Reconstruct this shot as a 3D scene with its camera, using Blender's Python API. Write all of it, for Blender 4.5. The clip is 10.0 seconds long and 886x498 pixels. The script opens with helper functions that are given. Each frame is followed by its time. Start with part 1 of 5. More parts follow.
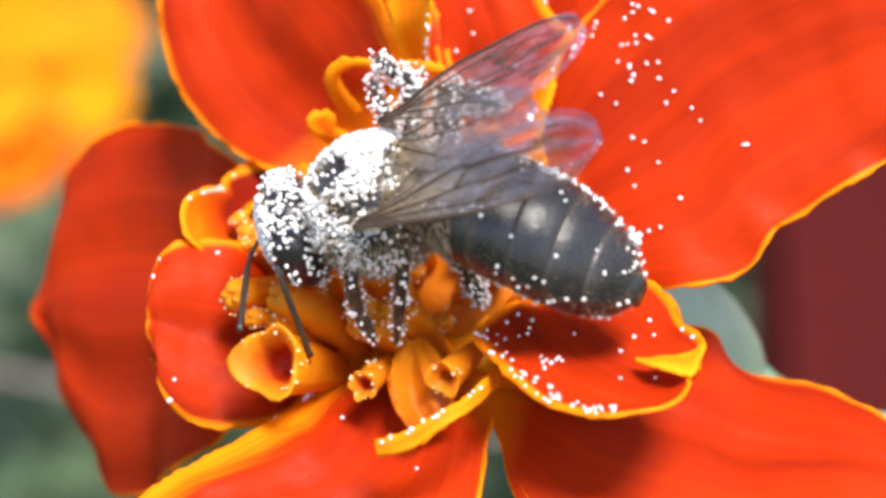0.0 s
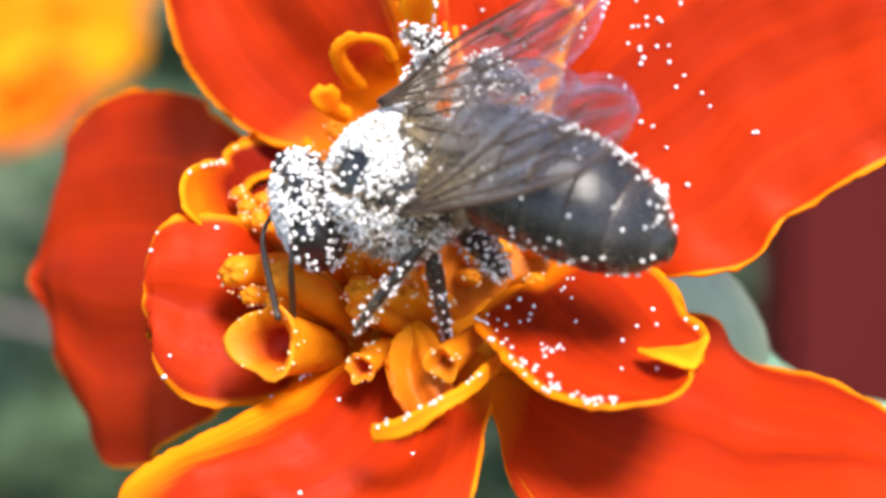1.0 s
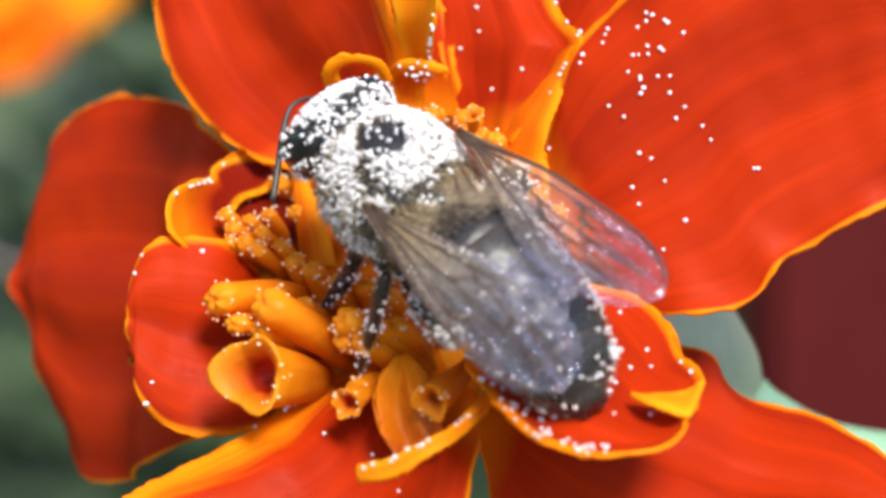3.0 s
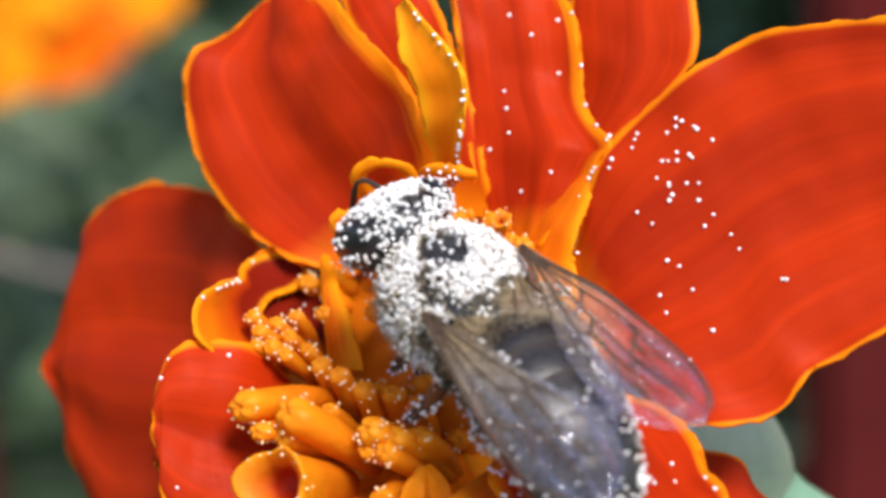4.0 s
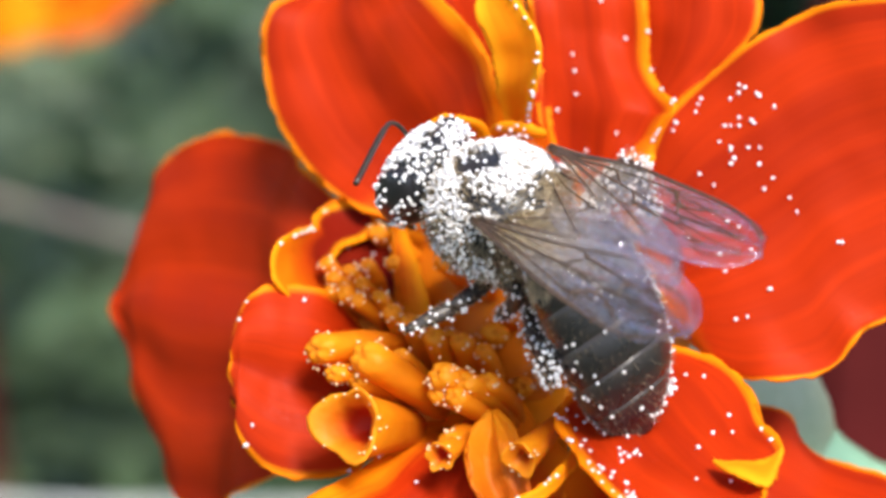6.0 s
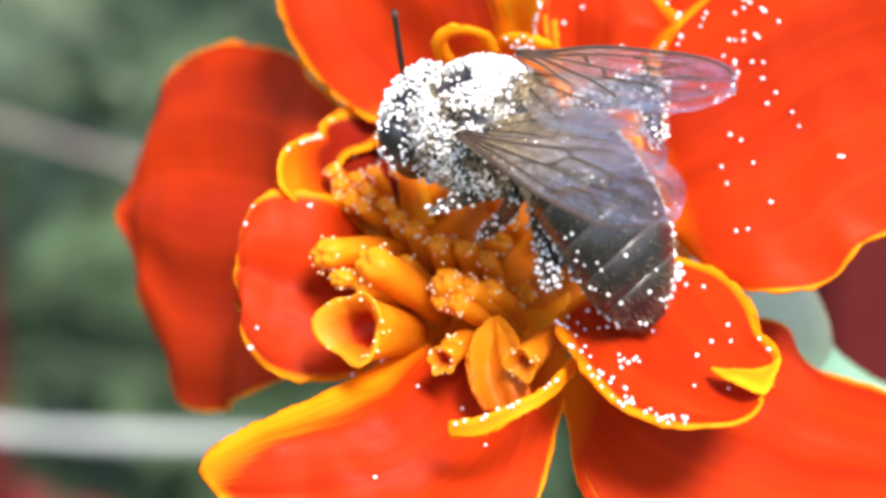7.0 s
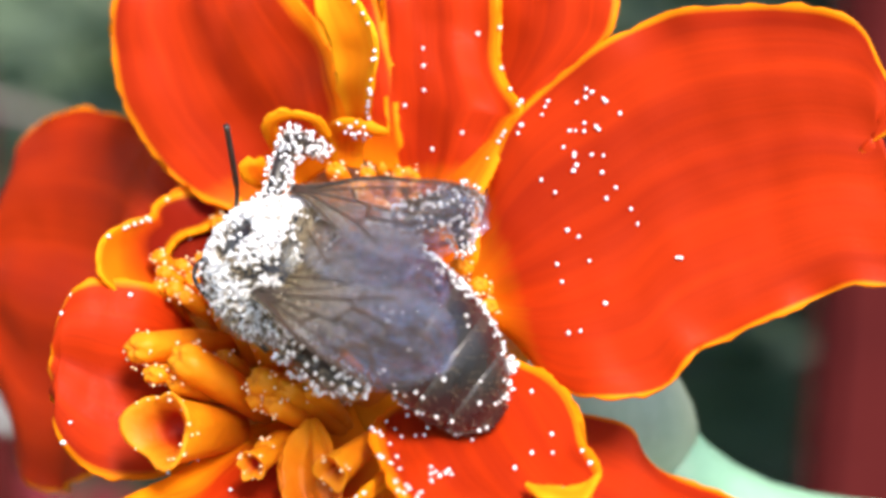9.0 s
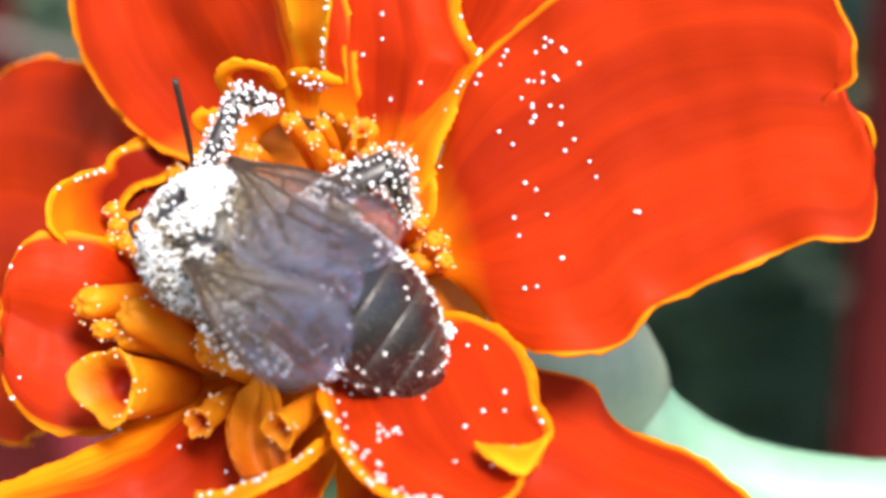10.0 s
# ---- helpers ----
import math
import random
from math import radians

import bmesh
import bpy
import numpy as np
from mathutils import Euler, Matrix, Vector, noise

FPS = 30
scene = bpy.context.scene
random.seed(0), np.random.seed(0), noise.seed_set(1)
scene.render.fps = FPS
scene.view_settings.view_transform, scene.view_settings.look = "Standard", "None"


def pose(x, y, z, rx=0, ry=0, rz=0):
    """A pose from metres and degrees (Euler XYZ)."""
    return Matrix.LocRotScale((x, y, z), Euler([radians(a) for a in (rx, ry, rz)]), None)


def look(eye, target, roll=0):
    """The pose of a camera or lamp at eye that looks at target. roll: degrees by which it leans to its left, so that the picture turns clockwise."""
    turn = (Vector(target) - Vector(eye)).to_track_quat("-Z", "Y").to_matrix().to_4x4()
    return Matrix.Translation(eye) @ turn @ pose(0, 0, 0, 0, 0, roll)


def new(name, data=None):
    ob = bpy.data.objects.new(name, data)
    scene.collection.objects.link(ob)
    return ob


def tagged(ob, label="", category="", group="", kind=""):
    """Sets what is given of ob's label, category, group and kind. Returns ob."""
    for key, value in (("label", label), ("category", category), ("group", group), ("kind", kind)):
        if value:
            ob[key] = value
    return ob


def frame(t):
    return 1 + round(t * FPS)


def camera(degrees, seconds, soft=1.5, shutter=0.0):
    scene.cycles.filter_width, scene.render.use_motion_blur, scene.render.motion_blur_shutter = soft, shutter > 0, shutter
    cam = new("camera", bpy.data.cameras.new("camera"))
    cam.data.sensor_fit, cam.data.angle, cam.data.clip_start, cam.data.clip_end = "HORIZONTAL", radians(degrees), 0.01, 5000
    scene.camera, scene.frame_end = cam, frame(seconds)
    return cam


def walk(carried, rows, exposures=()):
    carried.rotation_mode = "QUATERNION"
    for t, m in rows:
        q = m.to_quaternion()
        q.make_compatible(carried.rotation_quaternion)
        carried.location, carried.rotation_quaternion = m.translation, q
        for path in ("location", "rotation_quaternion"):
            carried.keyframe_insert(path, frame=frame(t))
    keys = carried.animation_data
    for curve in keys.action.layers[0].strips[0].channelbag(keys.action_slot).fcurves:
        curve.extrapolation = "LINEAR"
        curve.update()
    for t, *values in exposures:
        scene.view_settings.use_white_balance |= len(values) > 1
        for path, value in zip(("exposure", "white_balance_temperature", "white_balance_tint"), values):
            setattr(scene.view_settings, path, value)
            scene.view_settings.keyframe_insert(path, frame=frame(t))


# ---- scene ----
# One working unit is K metres; the flower is laid out in units in a tilted space:
# x to the right, y away, z along the upright edge of the blossom's view.
K = 0.00088
TILT = Matrix.Translation((0, 0, 0.45)) @ pose(0, 0, 0, -25, 0, 0)


def unit(x, y, z):
    """World place of a point given in the flower's units."""
    return TILT @ Vector((x * K, y * K, z * K))


def view(x, y, z, yaw, pitch, roll):
    return TILT @ pose(x * K, y * K, z * K, 90 + pitch, 0, yaw) @ pose(0, 0, 0, 0, 0, roll)


# ---- camera ----
cam = camera(20, 10.0, soft=3.4)
cam.data.dof.use_dof = True
cam.data.dof.focus_distance = 0.0765
cam.data.dof.aperture_fstop = 60
VIEWS = [
    (0.0, -1.073, -90.948, -8.362, -1.311, 2.951, -3.698),
    (0.2, -1.210, -90.316, -8.211, -1.709, 2.732, -3.448),
    (0.3, -1.278, -90.000, -8.135, -1.912, 2.128, -3.323),
    (0.5, -1.415, -89.367, -7.985, -1.374, 2.201, -3.072),
    (0.7, -1.153, -89.484, -7.635, -1.379, 1.729, -2.736),
    (0.8, -1.022, -89.542, -7.460, -1.329, 1.669, -2.568),
    (1.0, -0.760, -89.658, -7.111, -1.058, 1.764, -2.231),
    (1.2, -0.951, -89.209, -7.138, -1.116, 2.008, -1.927),
    (1.3, -1.047, -88.984, -7.151, -1.143, 2.040, -1.776),
    (1.5, -1.238, -88.535, -7.179, -1.502, 1.210, -1.472),
    (1.7, -0.312, -88.453, -6.567, -1.030, 1.471, -1.300),
    (1.8, 0.150, -88.412, -6.261, -0.763, 1.328, -1.213),
    (2.0, 1.076, -88.329, -5.649, -0.791, 0.825, -1.041),
    (2.2, 1.145, -88.222, -4.741, -1.659, 1.061, -1.030),
    (2.3, 1.179, -88.169, -4.288, -1.792, 1.350, -1.024),
    (2.5, 1.248, -88.062, -3.380, -1.242, 1.161, -1.013),
    (2.7, -1.363, -88.129, -3.931, -1.652, 0.448, -0.883),
    (3.8, 0.458, -86.715, -0.768, -0.215, 0.059, -0.583),
    (4.0, 0.377, -87.504, 0.457, 0.020, -0.040, -0.445),
    (4.2, 0.226, -88.073, 0.273, 0.158, 0.326, -0.268),
    (4.3, 0.151, -88.357, 0.181, 0.424, 0.003, -0.180),
    (4.5, -0.000, -88.926, -0.002, 0.003, -0.023, -0.004),
    (4.7, 0.047, -89.147, -0.400, -0.165, 0.015, 0.187),
    (4.8, 0.071, -89.257, -0.598, -0.142, 0.069, 0.282),
    (5.0, 0.118, -89.478, -0.996, 0.024, 0.013, 0.472),
    (5.2, -1.086, -89.876, 0.171, -0.431, -0.809, 0.432),
    (6.3, -3.165, -92.036, -0.074, -0.302, -1.121, 1.515),
    (6.4, -3.612, -92.138, -0.657, -0.438, -1.401, 1.644),
    (6.5, -4.058, -92.240, -1.239, -0.588, -1.388, 1.774),
    (7.0, -2.637, -92.358, -0.851, -0.258, -2.367, 2.151),
    (7.2, -1.827, -91.372, -0.221, -0.017, -2.121, 2.374),
    (7.3, -1.422, -90.880, 0.094, 0.234, -1.979, 2.486),
    (7.5, -0.612, -89.895, 0.724, -0.375, -1.828, 2.709),
    (7.6, -0.248, -89.789, 1.289, -0.910, -1.595, 2.814),
    (7.7, 0.115, -89.683, 1.855, -1.228, -1.124, 2.918),
    (7.8, 0.478, -89.578, 2.421, -1.492, -1.119, 3.023),
    (8.0, 1.205, -89.367, 3.552, -0.308, -1.724, 3.232),
    (8.1, 1.686, -89.249, 3.158, 0.296, -1.825, 3.266),
    (8.2, 2.168, -89.131, 2.764, 0.533, -2.755, 3.300),
    (8.3, 2.650, -89.013, 2.370, 0.491, -3.407, 3.335),
    (8.4, 3.132, -88.895, 1.975, -0.111, -3.392, 3.369),
    (8.5, 3.613, -88.777, 1.581, -0.124, -3.130, 3.404),
    (8.7, 4.318, -88.588, 2.520, -0.338, -2.831, 3.318),
    (8.8, 4.670, -88.494, 2.989, 0.240, -2.905, 3.275),
    (9.0, 5.374, -88.305, 3.928, 1.005, -3.182, 3.189),
    (9.2, 6.158, -87.998, 4.055, 0.309, -3.895, 3.228),
    (9.3, 6.550, -87.845, 4.119, 0.952, -3.941, 3.247),
    (9.5, 7.334, -87.538, 4.246, 1.815, -3.443, 3.285),
    (9.7, 7.857, -87.076, 4.361, 1.814, -3.600, 3.254),
    (9.8, 8.118, -86.845, 4.418, 2.173, -3.747, 3.238),
    (10.0, 8.640, -86.383, 4.533, 2.108, -4.659, 3.207),
]
walk(cam, [(t, view(*row)) for t, *row in VIEWS],
     exposures=[(0.0, 1.14), (2.2, 1.15), (2.7, 0.94), (3.8, 0.66), (5.0, 0.68), (6.3, 1.09), (7.0, 1.38), (7.5, 1.36), (8.0, 1.18), (8.5, 1.08), (9.0, 1.12), (10.0, 1.13)])

# ---- world and sun ----
SUN_DIRECTION = TILT.to_3x3() @ Vector((0.22, -0.78, 0.58))   # from the blossom towards the sun
world = bpy.data.worlds.new("garden_sky")
world.use_nodes = True
scene.world = world
sky = world.node_tree.nodes.new("ShaderNodeTexSky")
sky.sky_type, sky.sun_disc = "NISHITA", False
sky.sun_elevation = math.asin(SUN_DIRECTION.normalized().z)
sky.sun_rotation = math.atan2(SUN_DIRECTION.x, SUN_DIRECTION.y)
back = world.node_tree.nodes["Background"]
world.node_tree.links.new(sky.outputs[0], back.inputs[0])
back.inputs[1].default_value = 0.15
sun = new("sun", bpy.data.lights.new("sun", "SUN"))
sun.data.energy, sun.data.angle, sun.data.color = 4.0, radians(20.0), (1.0, 0.95, 0.87)
sun.matrix_world = look(SUN_DIRECTION, (0, 0, 0))


# ---- materials ----
class Nodes:
    """A thin wrapper that makes a node material."""

    def __init__(self, name):
        self.mat = bpy.data.materials.new(name)
        self.mat.use_nodes = True
        self.tree = self.mat.node_tree
        self.bsdf = self.tree.nodes["Principled BSDF"]
        self.out = self.tree.nodes["Material Output"]

    def add(self, kind, **values):
        node = self.tree.nodes.new(kind)
        for key, value in values.items():
            node.inputs[key.replace("_", " ")].default_value = value
        return node

    def link(self, a, b):
        self.tree.links.new(a, b)
        return self

    def coords(self):
        return self.add("ShaderNodeTexCoord").outputs["Object"]

    def noise(self, scale, detail=4.0, rough=0.6, vector=None):
        n = self.add("ShaderNodeTexNoise", Scale=scale, Detail=detail, Roughness=rough)
        self.link(vector or self.coords(), n.inputs["Vector"])
        return n.outputs["Fac"]

    def ramp(self, fac, stops):
        r = self.tree.nodes.new("ShaderNodeValToRGB")
        while len(r.color_ramp.elements) < len(stops):
            r.color_ramp.elements.new(0.5)
        for e, (p, c) in zip(r.color_ramp.elements, stops):
            e.position, e.color = p, (*c, 1) if len(c) == 3 else c
        self.link(fac, r.inputs[0])
        return r.outputs[0]

    def mix(self, fac, a, b, how="MIX"):
        m = self.tree.nodes.new("ShaderNodeMix")
        m.data_type, m.blend_type = "RGBA", how
        for value, socket in ((fac, m.inputs[0]), (a, m.inputs[6]), (b, m.inputs[7])):
            if isinstance(value, bpy.types.NodeSocket):
                self.link(value, socket)
            else:
                socket.default_value = value if isinstance(value, float) else (*value, 1)
        return m.outputs[2]

    def sum(self, a, b, how="ADD"):
        m = self.tree.nodes.new("ShaderNodeMath")
        m.operation = how
        for value, socket in ((a, m.inputs[0]), (b, m.inputs[1])):
            if isinstance(value, bpy.types.NodeSocket):
                self.link(value, socket)
            else:
                socket.default_value = value
        return m.outputs[0]

    def attribute(self, name):
        a = self.tree.nodes.new("ShaderNodeAttribute")
        a.attribute_name = name
        return a.outputs["Fac"]

    def bump(self, height, distance, strength=0.6):
        b = self.add("ShaderNodeBump", Strength=strength, Distance=distance)
        self.link(height, b.inputs["Height"])
        self.link(b.outputs[0], self.bsdf.inputs["Normal"])
        return b

    def set(self, **values):
        for key, value in values.items():
            socket = self.bsdf.inputs[key.replace("_", " ")]
            if isinstance(value, bpy.types.NodeSocket):
                self.link(value, socket)
            else:
                socket.default_value = value if not isinstance(value, tuple) else (*value, 1)
        return self

    def translucent(self, colour, amount):
        """Lets part of the light through a thin leaf or petal."""
        t = self.tree.nodes.new("ShaderNodeBsdfTranslucent")
        self.link(colour, t.inputs["Color"])
        m = self.add("ShaderNodeMixShader", Fac=amount)
        self.link(self.bsdf.outputs[0], m.inputs[1])
        self.link(t.outputs[0], m.inputs[2])
        self.link(m.outputs[0], self.out.inputs["Surface"])
        return self


def petal_material(name, body, deep, rim, rim_width, streaks=0.5, gloss=0.38):
    """Velvety ray petal: fine streaks along its length, a deeper zone at its base and a bright rim."""
    n = Nodes(name)
    along, across, margin = n.attribute("along"), n.attribute("across"), n.attribute("margin")
    grid = n.add("ShaderNodeCombineXYZ")
    n.link(n.sum(across, 34.0, "MULTIPLY"), grid.inputs[0])
    n.link(n.sum(along, 2.2, "MULTIPLY"), grid.inputs[1])
    streak = n.noise(1.0, 5.0, 0.62, grid.outputs[0])
    wide = n.add("ShaderNodeCombineXYZ")
    n.link(n.sum(across, 6.5, "MULTIPLY"), wide.inputs[0]).link(n.sum(along, 1.1, "MULTIPLY"), wide.inputs[1])
    n.link(n.noise(60.0, 1.0), wide.inputs[2])
    broad = n.noise(1.0, 3.0, 0.5, wide.outputs[0])
    colour = n.mix(n.ramp(streak, [(0.36, (0, 0, 0)), (0.68, (streaks,) * 3)]), body, deep)
    colour = n.mix(n.ramp(broad, [(0.38, (0, 0, 0)), (0.74, (0.62,) * 3)]), colour, deep)
    ragged = n.sum(margin, n.sum(n.sum(streak, 0.5, "SUBTRACT"), rim_width * 1.1, "MULTIPLY"), "ADD")
    edge = n.ramp(n.sum(ragged, rim_width, "DIVIDE"), [(0.25, (1, 1, 1)), (1.0, (0, 0, 0))])
    colour = n.mix(n.ramp(n.sum(along, n.sum(streak, 0.07, "MULTIPLY"), "SUBTRACT"), [(0.0, (0.75,) * 3), (0.15, (0, 0, 0))]), colour, rim)
    colour = n.mix(edge, colour, rim)
    fine = n.noise(9000.0, 2.0, 0.5)
    n.set(Base_Color=colour, Roughness=n.ramp(fine, [(0.3, (gloss,) * 3), (0.7, (gloss + 0.2,) * 3)]), Specular_IOR_Level=0.07)
    n.bump(n.sum(streak, n.sum(fine, 0.4, "MULTIPLY"), "ADD"), 0.0001, 0.22)
    return n.translucent(colour, 0.36).mat


RED_PETAL = petal_material("red_petal", (0.57, 0.037, 0.003), (0.25, 0.010, 0.003), (0.95, 0.27, 0.004), 0.25, 0.28)
DARK_PETAL = petal_material("dark_red_petal", (0.24, 0.014, 0.003), (0.13, 0.007, 0.003), (0.90, 0.22, 0.006), 0.22, 0.45)
ORANGE_PETAL = petal_material("orange_petal", (0.84, 0.200, 0.004), (0.66, 0.085, 0.004), (0.92, 0.33, 0.006), 0.40, 0.45)


def hood_material():
    """Orange at its foot and outer side, deep red within, with a thin bright rim."""
    n = Nodes("hooded_petal")
    along, margin, across = n.attribute("along"), n.attribute("margin"), n.attribute("across")
    mottled = n.noise(500.0)
    turn = n.sum(n.sum(along, n.sum(across, 0.55, "MULTIPLY"), "ADD"), n.sum(mottled, 0.25, "MULTIPLY"), "ADD")
    colour = n.ramp(turn, [(0.58, (0.80, 0.19, 0.004)), (0.86, (0.50, 0.05, 0.003)), (1.0, (0.20, 0.010, 0.003))])
    colour = n.mix(n.ramp(margin, [(0.06, (1, 1, 1)), (0.32, (0, 0, 0))]), colour, (0.93, 0.31, 0.005))
    n.set(Base_Color=colour, Roughness=0.55, Specular_IOR_Level=0.08)
    n.bump(n.noise(1500.0), 0.0001, 0.4)
    return n.translucent(colour, 0.25).mat


HOOD_PETAL = hood_material()
YELLOW_PETAL = petal_material("yellow_petal", (0.92, 0.31, 0.006), (0.88, 0.22, 0.005), (0.95, 0.40, 0.010), 0.5, 0.5)

FAR_ORANGE = petal_material("far_orange_petal", (0.90, 0.20, 0.006), (0.70, 0.10, 0.005), (0.95, 0.34, 0.01), 0.5, 0.5)
CRIMSON_PETAL = petal_material("crimson_petal", (0.26, 0.035, 0.05), (0.15, 0.018, 0.03), (0.30, 0.06, 0.075), 0.5, 0.4)
FAR_YELLOW = petal_material("golden_petal", (0.88, 0.36, 0.008), (0.85, 0.22, 0.006), (0.92, 0.42, 0.015), 0.5, 0.5)


def plain(name, base, dark, scale, rough=0.6, bump=0.0, **extra):
    n = Nodes(name)
    fac = n.sum(n.sum(n.noise(scale), 0.65, "MULTIPLY"), n.sum(n.noise(scale * 7.3), 0.35, "MULTIPLY"), "ADD")
    colour = n.ramp(fac, [(0.36, dark), (0.66, base)])
    n.set(Base_Color=colour, Roughness=rough, **extra)
    if bump:
        n.bump(fac, bump)
    return n, colour


def floret_material():
    """Waxy orange tube: deeper at its foot, yellower at its tip, red inside."""
    n = Nodes("disc_floret")
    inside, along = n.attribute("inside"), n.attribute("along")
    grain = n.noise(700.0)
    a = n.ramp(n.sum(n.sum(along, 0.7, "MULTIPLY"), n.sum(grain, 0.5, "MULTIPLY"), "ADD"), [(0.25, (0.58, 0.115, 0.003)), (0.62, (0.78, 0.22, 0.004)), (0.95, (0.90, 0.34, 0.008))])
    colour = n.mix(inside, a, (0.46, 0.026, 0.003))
    n.set(Base_Color=colour, Roughness=0.5, Specular_IOR_Level=0.25)
    n.bump(n.noise(2600.0), 0.00012)
    return n.translucent(colour, 0.38).mat


FLORET = floret_material()
CALYX, c = plain("calyx_green", (0.29, 0.50, 0.32), (0.22, 0.40, 0.25), 250.0, 0.45, 0.0001)
CALYX = CALYX.translucent(c, 0.12).mat
GREEN_CUP, c = plain("calyx_cup", (0.40, 0.44, 0.30), (0.30, 0.345, 0.22), 250.0, 0.45, 0.0001)
GREEN_CUP = GREEN_CUP.translucent(c, 0.12).mat
LEAF, c = plain("leaf_green", (0.145, 0.215, 0.105), (0.05, 0.09, 0.046), 40.0, 0.5, 0.0005)
LEAF = LEAF.translucent(c, 0.25).mat
SOIL = plain("garden_soil", (0.075, 0.105, 0.050), (0.024, 0.038, 0.020), 14.0, 0.95, 0.01)[0].mat
POST = plain("red_brown_paint", (0.105, 0.011, 0.010), (0.072, 0.007, 0.007), 30.0, 0.85, 0.0008, Specular_IOR_Level=0.12)[0].mat
WIRE = plain("weathered_cane", (0.40, 0.41, 0.39), (0.28, 0.29, 0.27), 60.0, 0.7, 0.0004)[0].mat
TWIG = plain("brown_twig", (0.20, 0.15, 0.13), (0.12, 0.095, 0.08), 60.0, 0.8, 0.0004)[0].mat
POLLEN, c = plain("white_pollen", (0.95, 0.93, 0.92), (0.86, 0.83, 0.82), 3000.0, 0.5)
POLLEN = POLLEN.translucent(c, 0.4).mat
PALE_POLLEN, c = plain("pale_yellow_pollen", (0.95, 0.78, 0.52), (0.90, 0.62, 0.30), 3000.0, 0.55)
PALE_POLLEN = PALE_POLLEN.translucent(c, 0.42).mat
HAIR = plain("pale_bee_hair", (0.46, 0.37, 0.25), (0.26, 0.19, 0.11), 900.0, 0.55)[0].mat
BROWN_HAIR = plain("brown_bee_hair", (0.30, 0.22, 0.14), (0.16, 0.11, 0.07), 900.0, 0.5)[0].mat
CUTICLE = plain("black_cuticle", (0.022, 0.020, 0.022), (0.010, 0.009, 0.010), 500.0, 0.33, 0.00003, Specular_IOR_Level=0.55)[0].mat
EYE = plain("dark_eye", (0.016, 0.014, 0.017), (0.008, 0.007, 0.008), 1500.0, 0.3, 0.00001)[0].mat
LEG = plain("dark_brown_leg", (0.040, 0.026, 0.018), (0.014, 0.010, 0.008), 600.0, 0.4, 0.00002)[0].mat
VEIN_AND_FOLD = plain("wing_vein_and_fold", (0.075, 0.042, 0.022), (0.025, 0.015, 0.010), 500.0, 0.4)[0].mat


def abdomen_material():
    """Black shining plates, with a paler brown band and fine cross hairs at each plate's front edge."""
    n = Nodes("abdomen_plate")
    band = n.attribute("band")
    wobble = n.sum(band, n.sum(n.noise(1100.0), 0.25, "MULTIPLY"), "ADD")
    colour = n.ramp(wobble, [(0.16, (0.046, 0.035, 0.029)), (0.34, (0.024, 0.019, 0.018)), (0.6, (0.012, 0.010, 0.011)), (1.0, (0.019, 0.015, 0.014))])
    n.set(Base_Color=colour, Roughness=n.ramp(n.noise(1800.0), [(0.3, (0.22,) * 3), (0.7, (0.38,) * 3)]), Specular_IOR_Level=0.5)
    n.bump(n.noise(6000.0), 0.00004, 0.5)
    return n.mat


ABDOMEN = abdomen_material()


def wing_material():
    """Clear membrane: golden and smoky towards its hinge, clearer towards its tip, where the sky's bluish sheen is put
    into film and gloss.
    """
    n = Nodes("wing_membrane")
    out = n.sum(n.attribute("along"), n.sum(n.noise(420.0, 3.0), 0.3, "MULTIPLY"), "ADD")
    clear = n.add("ShaderNodeBsdfTransparent")
    n.link(n.ramp(out, [(0.2, (0.965, 0.91, 0.81)), (0.55, (0.992, 0.985, 0.98))]), clear.inputs["Color"])
    # the hinge's own tan; the bluish outer end paints in reflected sky
    tan_to_sky_sheen = n.ramp(out, [(0.22, (0.80, 0.60, 0.33)), (0.6, (0.62, 0.53, 0.46)), (1.0, (0.46, 0.46, 0.60))])
    n.set(Base_Color=tan_to_sky_sheen, Roughness=0.3, Specular_IOR_Level=0.5)
    shine = n.add("ShaderNodeBsdfGlossy", Color=(0.86, 0.86, 1.0, 1), Roughness=0.13)
    grid = n.add("ShaderNodeCombineXYZ")
    n.link(n.sum(n.attribute("across"), 11.0, "MULTIPLY"), grid.inputs[0]).link(n.sum(n.attribute("along"), 3.0, "MULTIPLY"), grid.inputs[1])
    pleat = n.noise(1.0, 3.0, 0.55, grid.outputs[0])
    relief = n.bump(n.sum(pleat, n.sum(n.noise(1500.0, 3.0), 0.15, "MULTIPLY"), "ADD"), 0.0012, 1.0)
    n.link(relief.outputs[0], shine.inputs["Normal"])
    film = n.add("ShaderNodeMixShader")
    n.link(n.ramp(out, [(0.2, (0.27,) * 3), (0.65, (0.085,) * 3), (1.0, (0.035,) * 3)]), film.inputs[0])
    n.link(clear.outputs[0], film.inputs[1]).link(n.bsdf.outputs[0], film.inputs[2])
    gloss = n.add("ShaderNodeFresnel", IOR=1.4)
    share = n.sum(n.sum(gloss.outputs[0], 0.42, "MULTIPLY"), n.ramp(out, [(0.5, (0.003,) * 3), (1.0, (0.065,) * 3)]), "ADD")
    m = n.add("ShaderNodeMixShader")
    n.link(share, m.inputs[0]).link(film.outputs[0], m.inputs[1]).link(shine.outputs[0], m.inputs[2]).link(m.outputs[0], n.out.inputs["Surface"])
    return n.mat


WING = wing_material()


